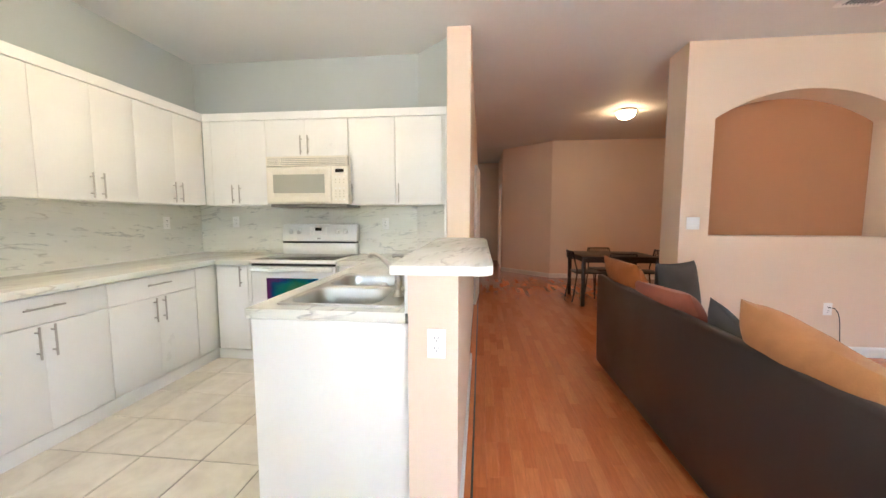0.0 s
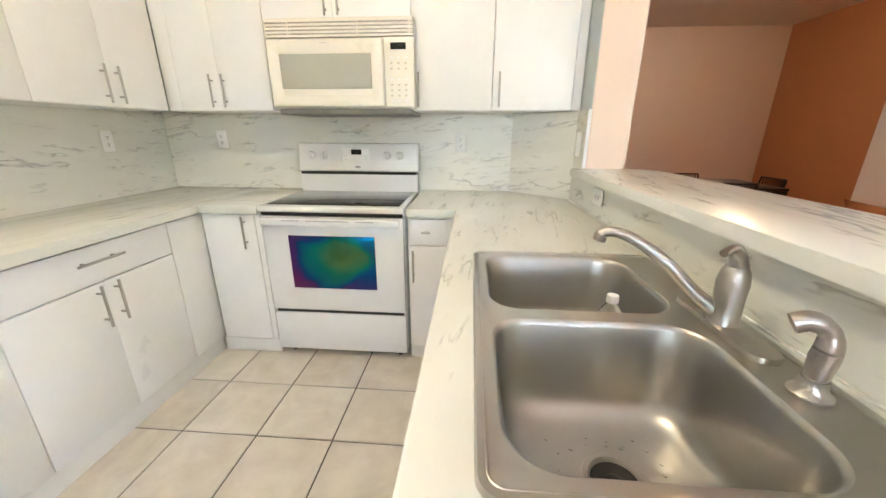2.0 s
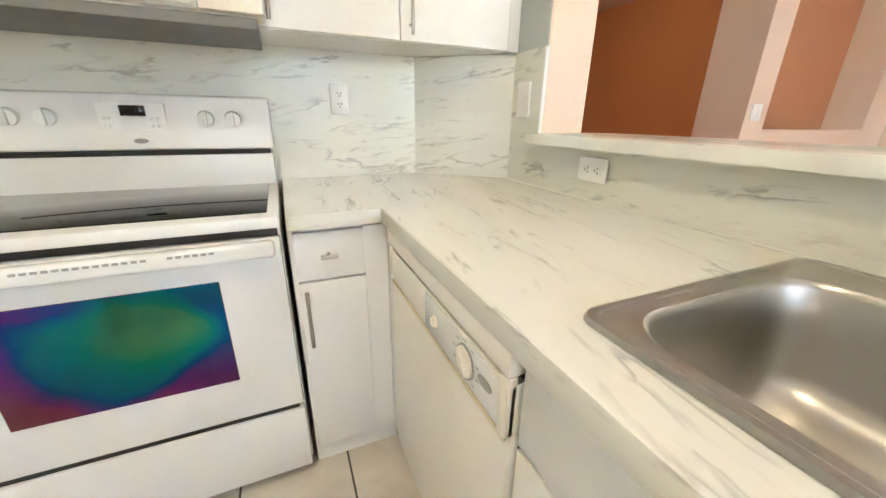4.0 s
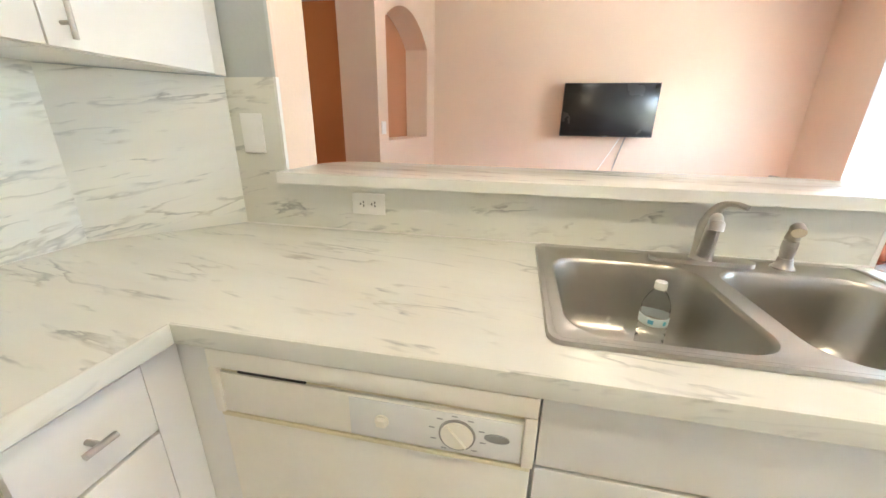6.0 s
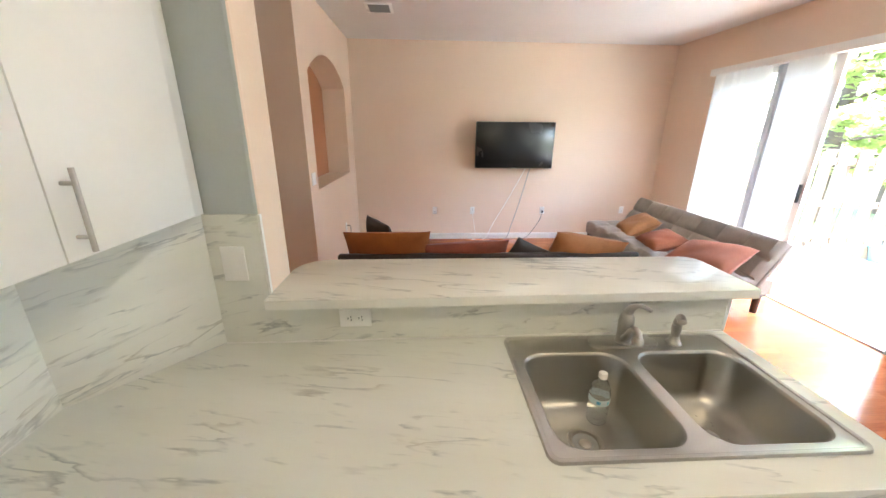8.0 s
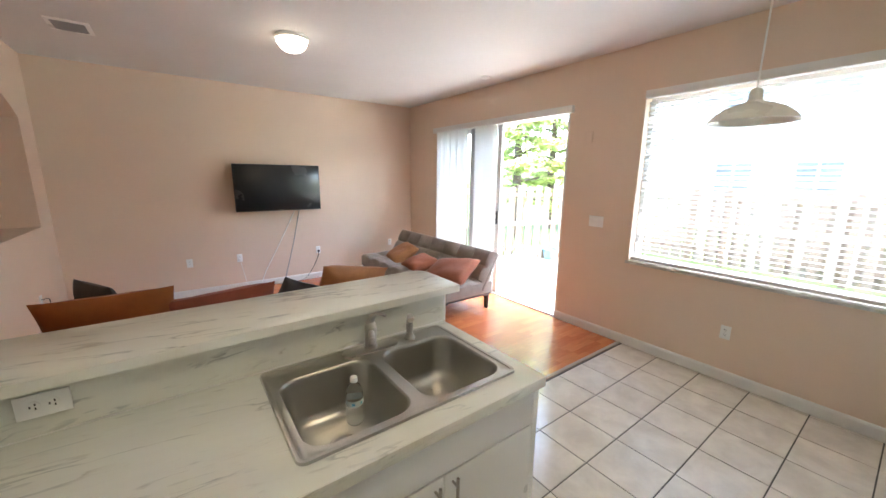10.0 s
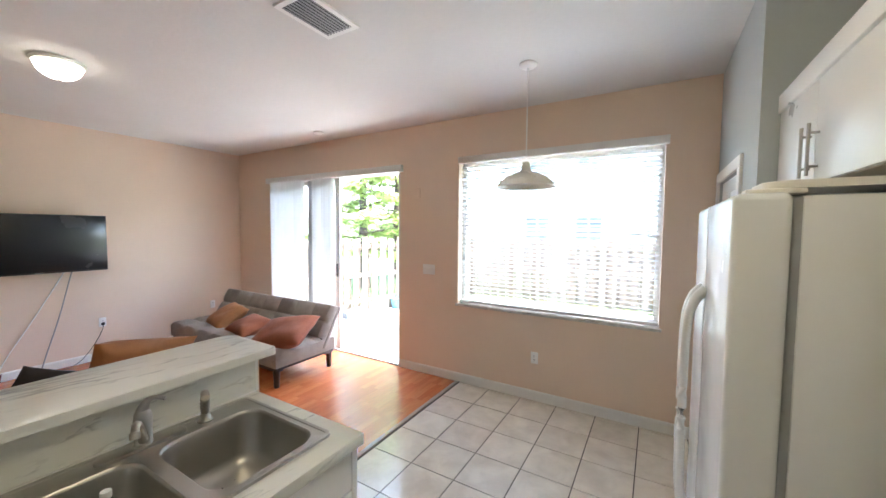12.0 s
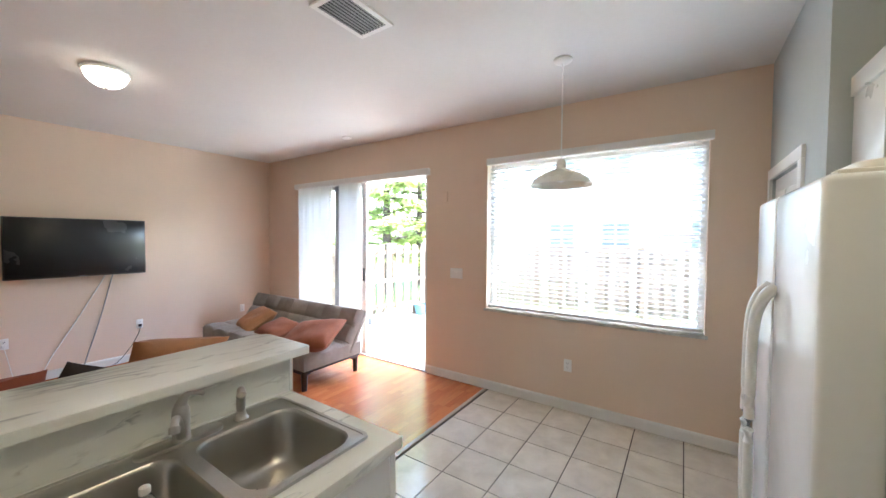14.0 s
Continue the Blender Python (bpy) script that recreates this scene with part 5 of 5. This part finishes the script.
single("patio", B(-4.0, 3.75, -5.6, YS - 0.201, -0.099, -0.05), CONC, "pale concrete patio slab", "patio", "structure", smooth=False)
FENCE = pieces("weathered_fence", (0.18, 0.13, 0.09), (0.30, 0.25, 0.20), (0.38, 0.33, 0.27), 0.85, 5.0, (9, 9, 1.5), 0.2)


def fence(p, q, label, sx):
    """A picket fence from p to q with two rails."""
    p, q = Vector((*p, 0)), Vector((*q, 0))
    c = thing("fence", (p + q) / 2 + Vector((0, 0, -0.1)), label, "fence", "fences")
    d = (q - p).normalized()
    nrm = Vector((-d.y, d.x, 0)) * sx
    n = int((q - p).length / 0.215)

    def slab(name, a, b, w, th, z0, z1, off):
        bm = bmesh.new()
        mid, ln = (a + b) / 2, (b - a).length
        box(bm, -ln / 2, ln / 2, -th / 2, th / 2, z0, z1, bevel=0.004, seg=1)
        bmesh.ops.rotate(bm, verts=bm.verts, cent=(0, 0, 0), matrix=Matrix.Rotation(math.atan2(d.y, d.x), 3, "Z"))
        bmesh.ops.translate(bm, vec=mid + nrm * off, verts=bm.verts)
        return part(name, bm, FENCE, c, smooth=False)

    for k in range(n):
        a = p + d * (k * 0.215 + 0.02)
        h = 1.47 + 0.025 * math.sin(k * 2.7)
        slab("picket", a, a + d * 0.128, 0, 0.018, -0.06, h, 0.05)
        a2 = a + d * 0.118
        slab("picket", a2, a2 + d * 0.095, 0, 0.018, -0.06, h - 0.02, -0.05)
    for z in (0.15, 0.68, 1.27):
        slab("rail", p, q, 0, 0.05, z, z + 0.085, 0)
    for k in range(0, n + 1, 8):
        a = p + d * (k * 0.215)
        slab("post", a, a + d * 0.09, 0, 0.09, -0.1, 1.50, 0.06)


fence((3.72, -1.2), (2.40, -6.0), "weathered wooden shadowbox picket fence", 1)
fence((2.36, -6.10), (-4.0, -6.10), "weathered wooden picket fence across the yard", -1)
c = thing("flower_pot", (2.90, -3.50, -0.05), "round blue plastic flower pot by the fence", "pot")
bm = bmesh.new()
lathe(bm, [(0.11, -0.049), (0.15, 0.14), (0.165, 0.145), (0.168, 0.175), (0.155, 0.176), (0.14, 0.13), (0.0, 0.12)], 2.90, -3.50, 28)
part("pot_body", bm, grained("blue_plastic", (0.10, 0.27, 0.42), 0.4), c)
c = thing("planter_tray", (3.20, -2.45, -0.05), "low dark grey plastic tray on the patio", "tray")
bm = bmesh.new()
box(bm, 3.06, 3.30, -2.75, -2.15, -0.0495, 0.07, bevel=0.01)
part("tray_body", bm, grained("slate_plastic", (0.10, 0.12, 0.15), 0.5), c)
LEAF = pieces("leaves", (0.16, 0.22, 0.07), (0.24, 0.31, 0.11), (0.33, 0.37, 0.16), 0.6, 20.0, (1, 1, 1), 0.1, island=True)
lm, ln_, ll_, lb_ = LEAF, LEAF.node_tree.nodes, LEAF.node_tree.links, LEAF.node_tree.nodes["Principled BSDF"]
lt = ln_.new("ShaderNodeBsdfTranslucent")
lt.inputs[0].default_value = (0.48, 0.56, 0.22, 1)
lx = ln_.new("ShaderNodeMixShader")
lx.inputs[0].default_value = 0.6
ll_.new(lb_.outputs[0], lx.inputs[1]), ll_.new(lt.outputs[0], lx.inputs[2])
ll_.new(lx.outputs[0], ln_["Material Output"].inputs[0])
BARK = grained("bark", (0.10, 0.075, 0.055), 0.9, vary=0.3, fine=25, bumpy=0.5)


def tree(x, y, h, spread, label, seed):
    rnd = random.Random(seed)
    c = thing("tree", (x, y, -0.1), label, "tree", "trees")
    bm = bmesh.new()
    tube(bm, smooth_path([(x, y, -0.12), (x + 0.08, y, h * 0.3), (x - 0.05, y + 0.1, h * 0.65), (x, y, h * 0.97)]), [0.17 - 0.15 * k / 18 for k in range(19)], 10)
    limbs = []
    for k in range(34):
        z = h * (0.14 + 0.83 * k / 34)
        a = k * 2.4 + rnd.random()
        ln = spread * (1.05 - 0.85 * (z / h)) * rnd.uniform(0.75, 1.15)
        e = Vector((x + ln * math.cos(a), y + ln * math.sin(a), z + ln * rnd.uniform(-0.12, 0.22)))
        s = Vector((x, y, z))
        tube(bm, [s, (s + e) / 2 + Vector((0, 0, 0.08)), e], [0.04, 0.022, 0.006], 6)
        limbs.append((s, e))
    part("trunk", bm, BARK, c)
    bm = bmesh.new()
    for s, e in limbs:
        for j in range(210):
            t = rnd.uniform(0.15, 1.05)
            p = s.lerp(e, t) + Vector((rnd.gauss(0, 0.16), rnd.gauss(0, 0.16), rnd.gauss(-0.02, 0.07)))
            u = Vector((rnd.gauss(0, 1), rnd.gauss(0, 1), rnd.gauss(0, 0.35))).normalized()
            w = u.cross(Vector((rnd.gauss(0, 0.3), rnd.gauss(0, 0.3), 1))).normalized()
            ln, wd = rnd.uniform(0.08, 0.17), rnd.uniform(0.03, 0.06)
            bm.faces.new([bm.verts.new(q) for q in (p - u * ln, p + w * wd, p + u * ln, p - w * wd)])
    part("crown", bm, LEAF, c, smooth=False)


tree(5.6, -5.4, 6.5, 2.0, "tall leafy green tree behind the fence", 3)
tree(6.2, -7.8, 7.0, 2.1, "tall leafy green tree behind the fence", 8)
tree(4.9, -8.9, 4.2, 1.7, "young leafy green tree behind the fence", 14)
# neighbouring house beyond the fence
c = thing("neighbour_house", (-2.0, -12.5, -0.1), "pale stucco neighbouring house with dark windows", "house")
part("wall", B(-9.0, 3.9, -17.0, -12.5, -0.1, 5.6), grained("stucco", (0.70, 0.67, 0.62), 0.9, vary=0.05, bumpy=0.3), c, smooth=False)
bm = bmesh.new()
prism(bm, [(-9.5, -17.5), (4.3, -17.5), (4.3, -12.0), (-9.5, -12.0)], 5.6, 5.75)
vs = [bm.verts.new(p) for p in ((-9.5, -17.5, 5.75), (4.3, -17.5, 5.75), (4.3, -12.0, 5.75), (-9.5, -12.0, 5.75), (-7.0, -14.75, 7.2), (1.2, -14.75, 7.2))]
for f in ((0, 1, 5, 4), (2, 3, 4, 5), (1, 2, 5), (3, 0, 4)):
    bm.faces.new([vs[i] for i in f])
part("roof", bm, grained("roof_tile", (0.28, 0.20, 0.15), 0.8, vary=0.2), c, smooth=False)
FARGL = grained("reflecting_pane", (0.17, 0.18, 0.20), 0.12, vary=0.1, bumpy=0.0)
for x in (-6.4, -3.1, -0.2, 1.85):
    for z in (1.15, 4.0):
        w = part("window", B(x, x + 1.1, -12.52, -12.47, z, z + 1.2), TRIMW, c)
        for k in range(2):
            for j in range(2):
                part("pane", B(x + 0.06 + k * 0.52, x + 0.52 + k * 0.52, -12.465, -12.45, z + 0.06 + j * 0.57, z + 0.57 + j * 0.57), FARGL, w, smooth=False)

# ---- living room ----
def cushion(bm, x0, x1, y0, y1, z0, z1, nx, ny, puff=0.030, seam=0.022, res=8):
    """An upholstered slab with a grid of tufts: the top swells between the seams."""
    gx, gy = nx * res, ny * res
    top, bot = [], []
    for j in range(gy + 1):
        rt, rb = [], []
        for i in range(gx + 1):
            u, v = i / gx, j / gy
            fx, fy = abs(math.sin(math.pi * u * nx)), abs(math.sin(math.pi * v * ny))
            h = puff * (fx * fy) ** 0.35
            edge = min(u * gx, (1 - u) * gx, v * gy, (1 - v) * gy) / 2.0
            drop = seam * max(0, 1 - edge) ** 2
            x, y = x0 + (x1 - x0) * u, y0 + (y1 - y0) * v
            ins = 0.012 * max(0, 1 - edge)
            cx, cy = (x0 + x1) / 2, (y0 + y1) / 2
            x += ins * (1 if x < cx else -1) if u in (0, 1) else 0
            y += ins * (1 if y < cy else -1) if v in (0, 1) else 0
            rt.append(bm.verts.new((x, y, z1 + h - drop - puff * 0.5)))
            rb.append(bm.verts.new((x, y, z0 + drop * 0.4)))
        top.append(rt), bot.append(rb)
    for j in range(gy):
        for i in range(gx):
            bm.faces.new((top[j][i], top[j][i + 1], top[j + 1][i + 1], top[j + 1][i]))
            bm.faces.new((bot[j][i], bot[j + 1][i], bot[j + 1][i + 1], bot[j][i + 1]))
    rim = [(0, i) for i in range(gx)] + [(j, gx) for j in range(gy)] + [(gy, i) for i in range(gx, 0, -1)] + [(j, 0) for j in range(gy, 0, -1)]
    for a, b in zip(rim, rim[1:] + rim[:1]):
        bm.faces.new((bot[a[0]][a[1]], bot[b[0]][b[1]], top[b[0]][b[1]], top[a[0]][a[1]]))
    return bm


def futon(at, turn, length, label, black_back, lean):
    """A click-clack sofa bed. Own axes: x along it, front towards -y, back towards +y."""
    c = thing("futon_sofa", at, label, "sofa", "futon sofas", turn=turn, local=True)
    h = length / 2
    n = max(4, round(length / 0.33))
    bm = cushion(bmesh.new(), -h, h, 0.0, 0.80, 0.225, 0.41, n, 3)
    part("seat", bm, SUEDE, c, "tufted grey suede seat")
    part("seat_underside", B(-h + 0.02, h - 0.02, 0.03, 0.78, 0.205, 0.235, bevel=0.006), VINYL, c)
    bm = cushion(bmesh.new(), -h, h, -0.03, 0.415 if not black_back else 0.385, 0.035, 0.15, n, 2, puff=0.042)
    m = Matrix.Translation((0, 0.70, 0.35)) @ Matrix.Rotation(radians(lean), 4, "X")
    bmesh.ops.transform(bm, matrix=m, verts=bm.verts)
    back = part("backrest", bm, SUEDE, c, "tufted grey suede backrest")
    if black_back:
        bm = B(-h + 0.004, h - 0.004, 0.742, 0.80, 0.03, 0.800, bevel=0.02, seg=4)
        for v in bm.verts:
            v.co.y += 0.02 * (v.co.z - 0.4)
    else:
        bm = B(-h + 0.004, h - 0.004, -0.10, 0.413, 0.0, 0.045, bevel=0.014, seg=3)
        bmesh.ops.transform(bm, matrix=m, verts=bm.verts)
    part("back_shell", bm, VINYL if black_back else SUEDE, c, "black vinyl rear cover" if black_back else "")
    for y in (0.08, 0.72):
        part("rail", B(-h + 0.06, h - 0.06, y - 0.03, y + 0.05, 0.172, 0.206, bevel=0.006), DARKWOOD, c, "dark stained wooden rail")
    part("end_rail", B(-h - 0.05, -h + 0.03, 0.62, 1.0, 0.185, 0.215, bevel=0.006) if not black_back else B(-h + 0.03, -h + 0.11, 0.12, 0.68, 0.186, 0.224, bevel=0.006), DARKWOOD, c, "dark stained wooden rail")
    for x in (-h + 0.02, h - 0.10):
        for y in (0.08, 0.78 if not black_back else 0.66):
            bm = bmesh.new()
            rod(bm, (x, y, 0.001), (x, y, 0.20), 0.028, 0.036, seg=18)
            part("leg", bm, DARKWOOD, c, "round dark wooden leg")
    return c


futon((2.47, 0.52, 0), 180, 2.28, "grey suede click-clack futon with tufted back", False, 60)
futon((1.745, 2.46, 0), 90, 2.30, "grey futon with black vinyl rear cover", True, 78)


def pillow(at, w, h, th, color, rot, label, seed):
    """A loose square cushion: pinched corners, welted rim, soft folds."""
    rnd = random.Random(seed)
    bm = bmesh.new()
    n = 22
    ph = [rnd.uniform(0, 6.28) for _ in range(6)]
    sheets = []
    for s in (1, -1):
        rows = []
        for j in range(n + 1):
            row = []
            for i in range(n + 1):
                u, v = 2 * i / n - 1, 2 * j / n - 1
                pin = 1 - 0.06 * (1 - abs(u) ** 2) * abs(v) ** 6 - 0.0
                piv = 1 - 0.06 * (1 - abs(v) ** 2) * abs(u) ** 6
                t = max(0.0, (1 - u ** 4) * (1 - v ** 4)) ** 0.55
                f = 0.06 * math.sin(3 * u + 2 * v + ph[0]) + 0.05 * math.sin(5 * v - 3 * u + ph[1]) + 0.03 * math.sin(9 * u + ph[2]) * math.sin(7 * v + ph[3])
                row.append(bm.verts.new((u * w / 2 * piv, v * h / 2 * pin, s * th / 2 * t * (1 + f))))
            rows.append(row)
        sheets.append(rows)
        for j in range(n):
            for i in range(n):
                bm.faces.new((rows[j][i], rows[j][i + 1], rows[j + 1][i + 1], rows[j + 1][i]))
    bmesh.ops.remove_doubles(bm, verts=bm.verts, dist=1e-5)
    ob = single("pillow", bm, color, label, "pillow", group="loose pillows")
    ob.matrix_basis = pose(*at, *rot)
    return ob


ORANGE, TAN, RUST, CHAR = fabric("burnt_orange_velour", (0.32, 0.095, 0.018)), fabric("tan_velour", (0.41, 0.175, 0.060)), fabric("rust_velour", (0.26, 0.065, 0.032)), fabric("charcoal_velour", (0.058, 0.047, 0.042))
PINK = fabric("terracotta_velour", (0.29, 0.085, 0.034))
pillow((1.085, 3.24, 0.700), 0.64, 0.58, 0.15, ORANGE, (68, 0, 90), "burnt orange velour pillow leaning on the futon", 1)
pillow((1.47, 3.34, 0.685), 0.46, 0.52, 0.14, CHAR, (82, 0, 30), "charcoal pillow in the corner of the futon", 2)
pillow((1.10, 2.64, 0.640), 0.66, 0.52, 0.17, RUST, (66, 3, 90), "rust red pillow leaning on the futon", 3)
pillow((1.13, 2.12, 0.615), 0.46, 0.46, 0.13, CHAR, (68, -24, 92), "charcoal pillow leaning on the futon", 4)
pillow((1.10, 1.71, 0.682), 0.58, 0.52, 0.20, TAN, (64, -9, 90), "tan velour pillow leaning on the futon", 5)
pillow((2.95, 0.12, 0.50), 0.60, 0.44, 0.17, TAN, (30, 0, 165), "tan velour pillow on the grey futon", 6)
pillow((2.30, 0.20, 0.48), 0.52, 0.40, 0.16, PINK, (16, 0, 172), "terracotta pillow on the grey futon", 7)
pillow((1.57, 0.25, 0.525), 0.64, 0.54, 0.19, PINK, (20, -8, 200), "large terracotta pillow on the grey futon", 8)

# television
c = thing("television", (3.85, 1.64, 1.5), "flat black television mounted on the wall", "television")
T0, T1, TZ0, TZ1 = 1.055, 2.210, 1.153, 1.808
tv = part("housing", B(3.825, 3.88, T0, T1, TZ0, TZ1, bevel=0.006), BLACK, c)
part("screen", B(3.8235, 3.83, T0 + 0.010, T1 - 0.010, TZ0 + 0.018, TZ1 - 0.010, bevel=0.001), grained("screen_glass", (0.014, 0.015, 0.017), 0.24, vary=0.05, bumpy=0.0), c, "dark satin screen")
part("badge", B(3.823, 3.826, 1.60, 1.66, TZ0 + 0.004, TZ0 + 0.012), GREYPL, c, smooth=False)
part("wall_mount", B(3.88, XE - 0.001, 1.45, 1.83, 1.35, 1.65, bevel=0.003), BLACK, c)


def cable(pts, r, material, label):
    bm = bmesh.new()
    tube(bm, smooth_path(pts, 8), r, 8)
    return single("cable", bm, material, label, "cable")


XC = XE - 0.02
cable([(3.90, 1.40, 1.20), (XC, 1.42, 1.08), (XC - 0.01, 1.66, 0.62), (XC, 1.86, 0.25), (XC - 0.01, 1.95, 0.05), (XC - 0.05, 2.02, 0.006)], 0.006, PLATE, "pale cable hanging below the television")
cable([(3.90, 1.34, 1.20), (XC, 1.34, 1.08), (XC - 0.01, 1.45, 0.62), (XC, 1.56, 0.22), (XC - 0.02, 1.62, 0.04), (XC - 0.06, 1.70, 0.006)], 0.006, GREYPL, "grey cable hanging below the television")
cable([(XE - 0.01, 1.066, 0.45), (XC - 0.02, 1.08, 0.38), (XC, 1.16, 0.20), (XC - 0.03, 1.30, 0.04), (XC - 0.1, 1.45, 0.006)], 0.0035, BLACK, "dark cord plugged into the wall outlet")
cable([(XE - 0.01, 2.20, 0.45), (XC - 0.02, 2.19, 0.38), (XC - 0.01, 2.16, 0.20), (XC - 0.03, 2.14, 0.04), (XC - 0.08, 2.20, 0.006)], 0.0035, PLATE, "white cord plugged into the wall outlet")
for y in (1.066, 2.20):
    single("plug", B(XE - 0.04, XE - 0.0105, y - 0.016, y + 0.016, 0.435, 0.468, bevel=0.005), BLACK if y < 2 else PLATE, "cord plug pushed into the wall outlet", "plug")
cable([(3.12, 4.0, 0.46), (3.14, 3.955, 0.455), (3.19, 3.965, 0.36), (3.22, 3.97, 0.12), (3.26, 3.95, 0.006)], 0.0035, BLACK, "dark cord plugged into the wall outlet")
wall_plate("wall_outlet", (3.12, 4.0095, 0.445), ("y", -1), "outlet", "white wall outlet plate below the niche")

# ---- dining set ----
c = thing("dining_table", (1.91, 6.1, 0), "dark brown rectangular dining table with square legs", "table")
TX0, TX1, TY0, TY1 = 1.38, 2.45, 5.68, 6.55
part("tabletop", B(TX0, TX1, TY0, TY1, 0.698, 0.728, bevel=0.004), DARKWOOD, c)
part("apron", B(TX0 + 0.03, TX1 - 0.03, TY0 + 0.03, TY1 - 0.03, 0.64, 0.697), DARKWOOD, c)
for x in (TX0 + 0.005, TX1 - 0.055):
    for y in (TY0 + 0.005, TY1 - 0.055):
        part("leg", B(x, x + 0.05, y, y + 0.05, 0.001, 0.697, bevel=0.003), DARKWOOD, c)
chair = thing("dining_chair", (0, 0, 0), "black slim metal chair with a perforated plastic back", "chair", "chairs round the table", local=True)
bm = bmesh.new()
prism(bm, rrect(-0.20, 0.20, -0.21, 0.20, 0.05), 0.435, 0.452, bevel=0.004)
part("seat", bm, BLACK, chair)
for x in (-0.18, 0.18):
    bm = bmesh.new()
    tube(bm, smooth_path([(x * 1.12, -0.22, 0.001), (x, -0.185, 0.43)], 4), 0.011, 8)
    part("leg", bm, BLACK, chair)
    bm = bmesh.new()
    tube(bm, smooth_path([(x * 1.12, 0.25, 0.001), (x, 0.185, 0.43), (x, 0.215, 0.60), (x * 0.97, 0.25, 0.76)], 5), 0.011, 8)
    part("leg", bm, BLACK, chair)
n = 12
fr = [(0.175 * u, 0.245 + 0.03 * (1 - u * u)) for u in [-1 + 2 * i / n for i in range(n + 1)]]
bm = bmesh.new()
tube(bm, [(x, y, 0.77) for x, y in fr], 0.009, 8)
backp = part("backrest", bm, BLACK, chair)
bm = bmesh.new()
tube(bm, [(x, y, 0.667) for x, y in fr], 0.008, 8)
part("lower_rail", bm, BLACK, backp)
for xa, ya in fr[::1]:
    part("back_slat", B(xa - 0.005, xa + 0.005, ya - 0.005, ya + 0.005, 0.674, 0.761), BLACK, backp, smooth=False)
chair.matrix_basis = pose(1.96, 5.95, 0, 0, 0, 178)
for x, y, a in ((1.93, 6.46, 2), (1.57, 6.17, 92), (2.46, 6.24, -86)):
    copy_thing(chair, pose(x, y, 0, 0, 0, a))

# ---- floor pieces ----
def piece_mesh(name, w, d, th, bev, material):
    bm = B(-w / 2, w / 2, -d / 2, d / 2, -th, 0)
    top = [f for f in bm.faces if f.normal.z > 0.9]
    bmesh.ops.bevel(bm, geom=list(top[0].edges), offset=bev, segments=1, affect="EDGES")
    return finish(name, bm, material)


PT, PY, GT = 0.348, 0.3415, 0.007
tile_cache = {}


def tile(x0, x1, y0, y1):
    key = (round(x1 - x0, 3), round(y1 - y0, 3))
    if key not in tile_cache:
        tile_cache[key] = piece_mesh("tile", x1 - x0, y1 - y0, 0.0048, 0.0012, TILE)
    ob = new("tile", tile_cache[key])
    ob.parent = floor_t
    ob.location = ((x0 + x1) / 2, (y0 + y1) / 2, random.uniform(-0.0003, 0.0003))


gx = [-2.232 + PT * k for k in range(-3, 8)]
gy = [2.747 + PY * k for k in range(-12, 6)]
for xa in gx:
    for ya in gy:
        x0, x1 = max(xa + GT / 2, XW + 0.002), min(xa + PT - GT / 2, -0.128)
        y0, y1 = max(ya + GT / 2, YS + 0.003), min(ya + PY - GT / 2, YN - 0.004)
        if x1 - x0 > 0.02 and y1 - y0 > 0.02 and not (x1 < -2.48 and y0 > 1.6) and not (x0 > -0.97 and y0 > 1.83):
            tile(x0, x1, y0, y1)

PW = 0.0655
rnd = random.Random(5)
plank_cache = {}
far_v, far_f = [], []
x = -0.094
while x < 4.04:
    y = YS + 0.02 - rnd.uniform(0, 0.35)
    while y < 11.15:
        ln = rnd.choice((0.28, 0.34, 0.40, 0.46))
        y0, y1 = max(y, YS + 0.004), min(y + ln, 11.19)
        x1 = min(x + PW, 4.049)
        if y1 - y0 > 0.015:
            if x < 1.25 and y0 > 0.55 and y1 < 4.35 and x1 - x > PW - 0.001 and y0 == y:
                if ln not in plank_cache:
                    plank_cache[ln] = piece_mesh("plank", PW - 0.0004, ln - 0.0004, 0.011, 0.0004, PLANK)
                ob = new("plank", plank_cache[ln])
                ob.parent = floor_w
                ob.location = ((x + x1) / 2, (y0 + y1) / 2, rnd.uniform(-0.0001, 0.0001))
            else:
                b = len(far_v)
                e = 0.0003
                far_v += [(x + e, y0 + e, 0), (x1 - e, y0 + e, 0), (x1 - e, y1 - e, 0), (x + e, y1 - e, 0), (x + e, y0 + e, -0.011), (x1 - e, y0 + e, -0.011), (x1 - e, y1 - e, -0.011), (x + e, y1 - e, -0.011)]
                far_f += [(b, b + 1, b + 2, b + 3), (b, b + 4, b + 5, b + 1), (b + 1, b + 5, b + 6, b + 2), (b + 2, b + 6, b + 7, b + 3), (b + 3, b + 7, b + 4, b)]
        y += ln
    x += PW
me = bpy.data.meshes.new("planks_far")
me.from_pydata(far_v, [], far_f)
me.materials.append(PLANKS)
ob = new("planks_far", me)
ob.parent = floor_w
tagged(ob, "reddish laminate strips farther away", kind="stuff")

single("floor_edge_board", B(-0.162, -0.1055, 1.742, 11.15, -0.0115, -0.0004, bevel=0.001), PLANK, "cherry laminate edge board along the half wall", "trim", "structure", smooth=False)
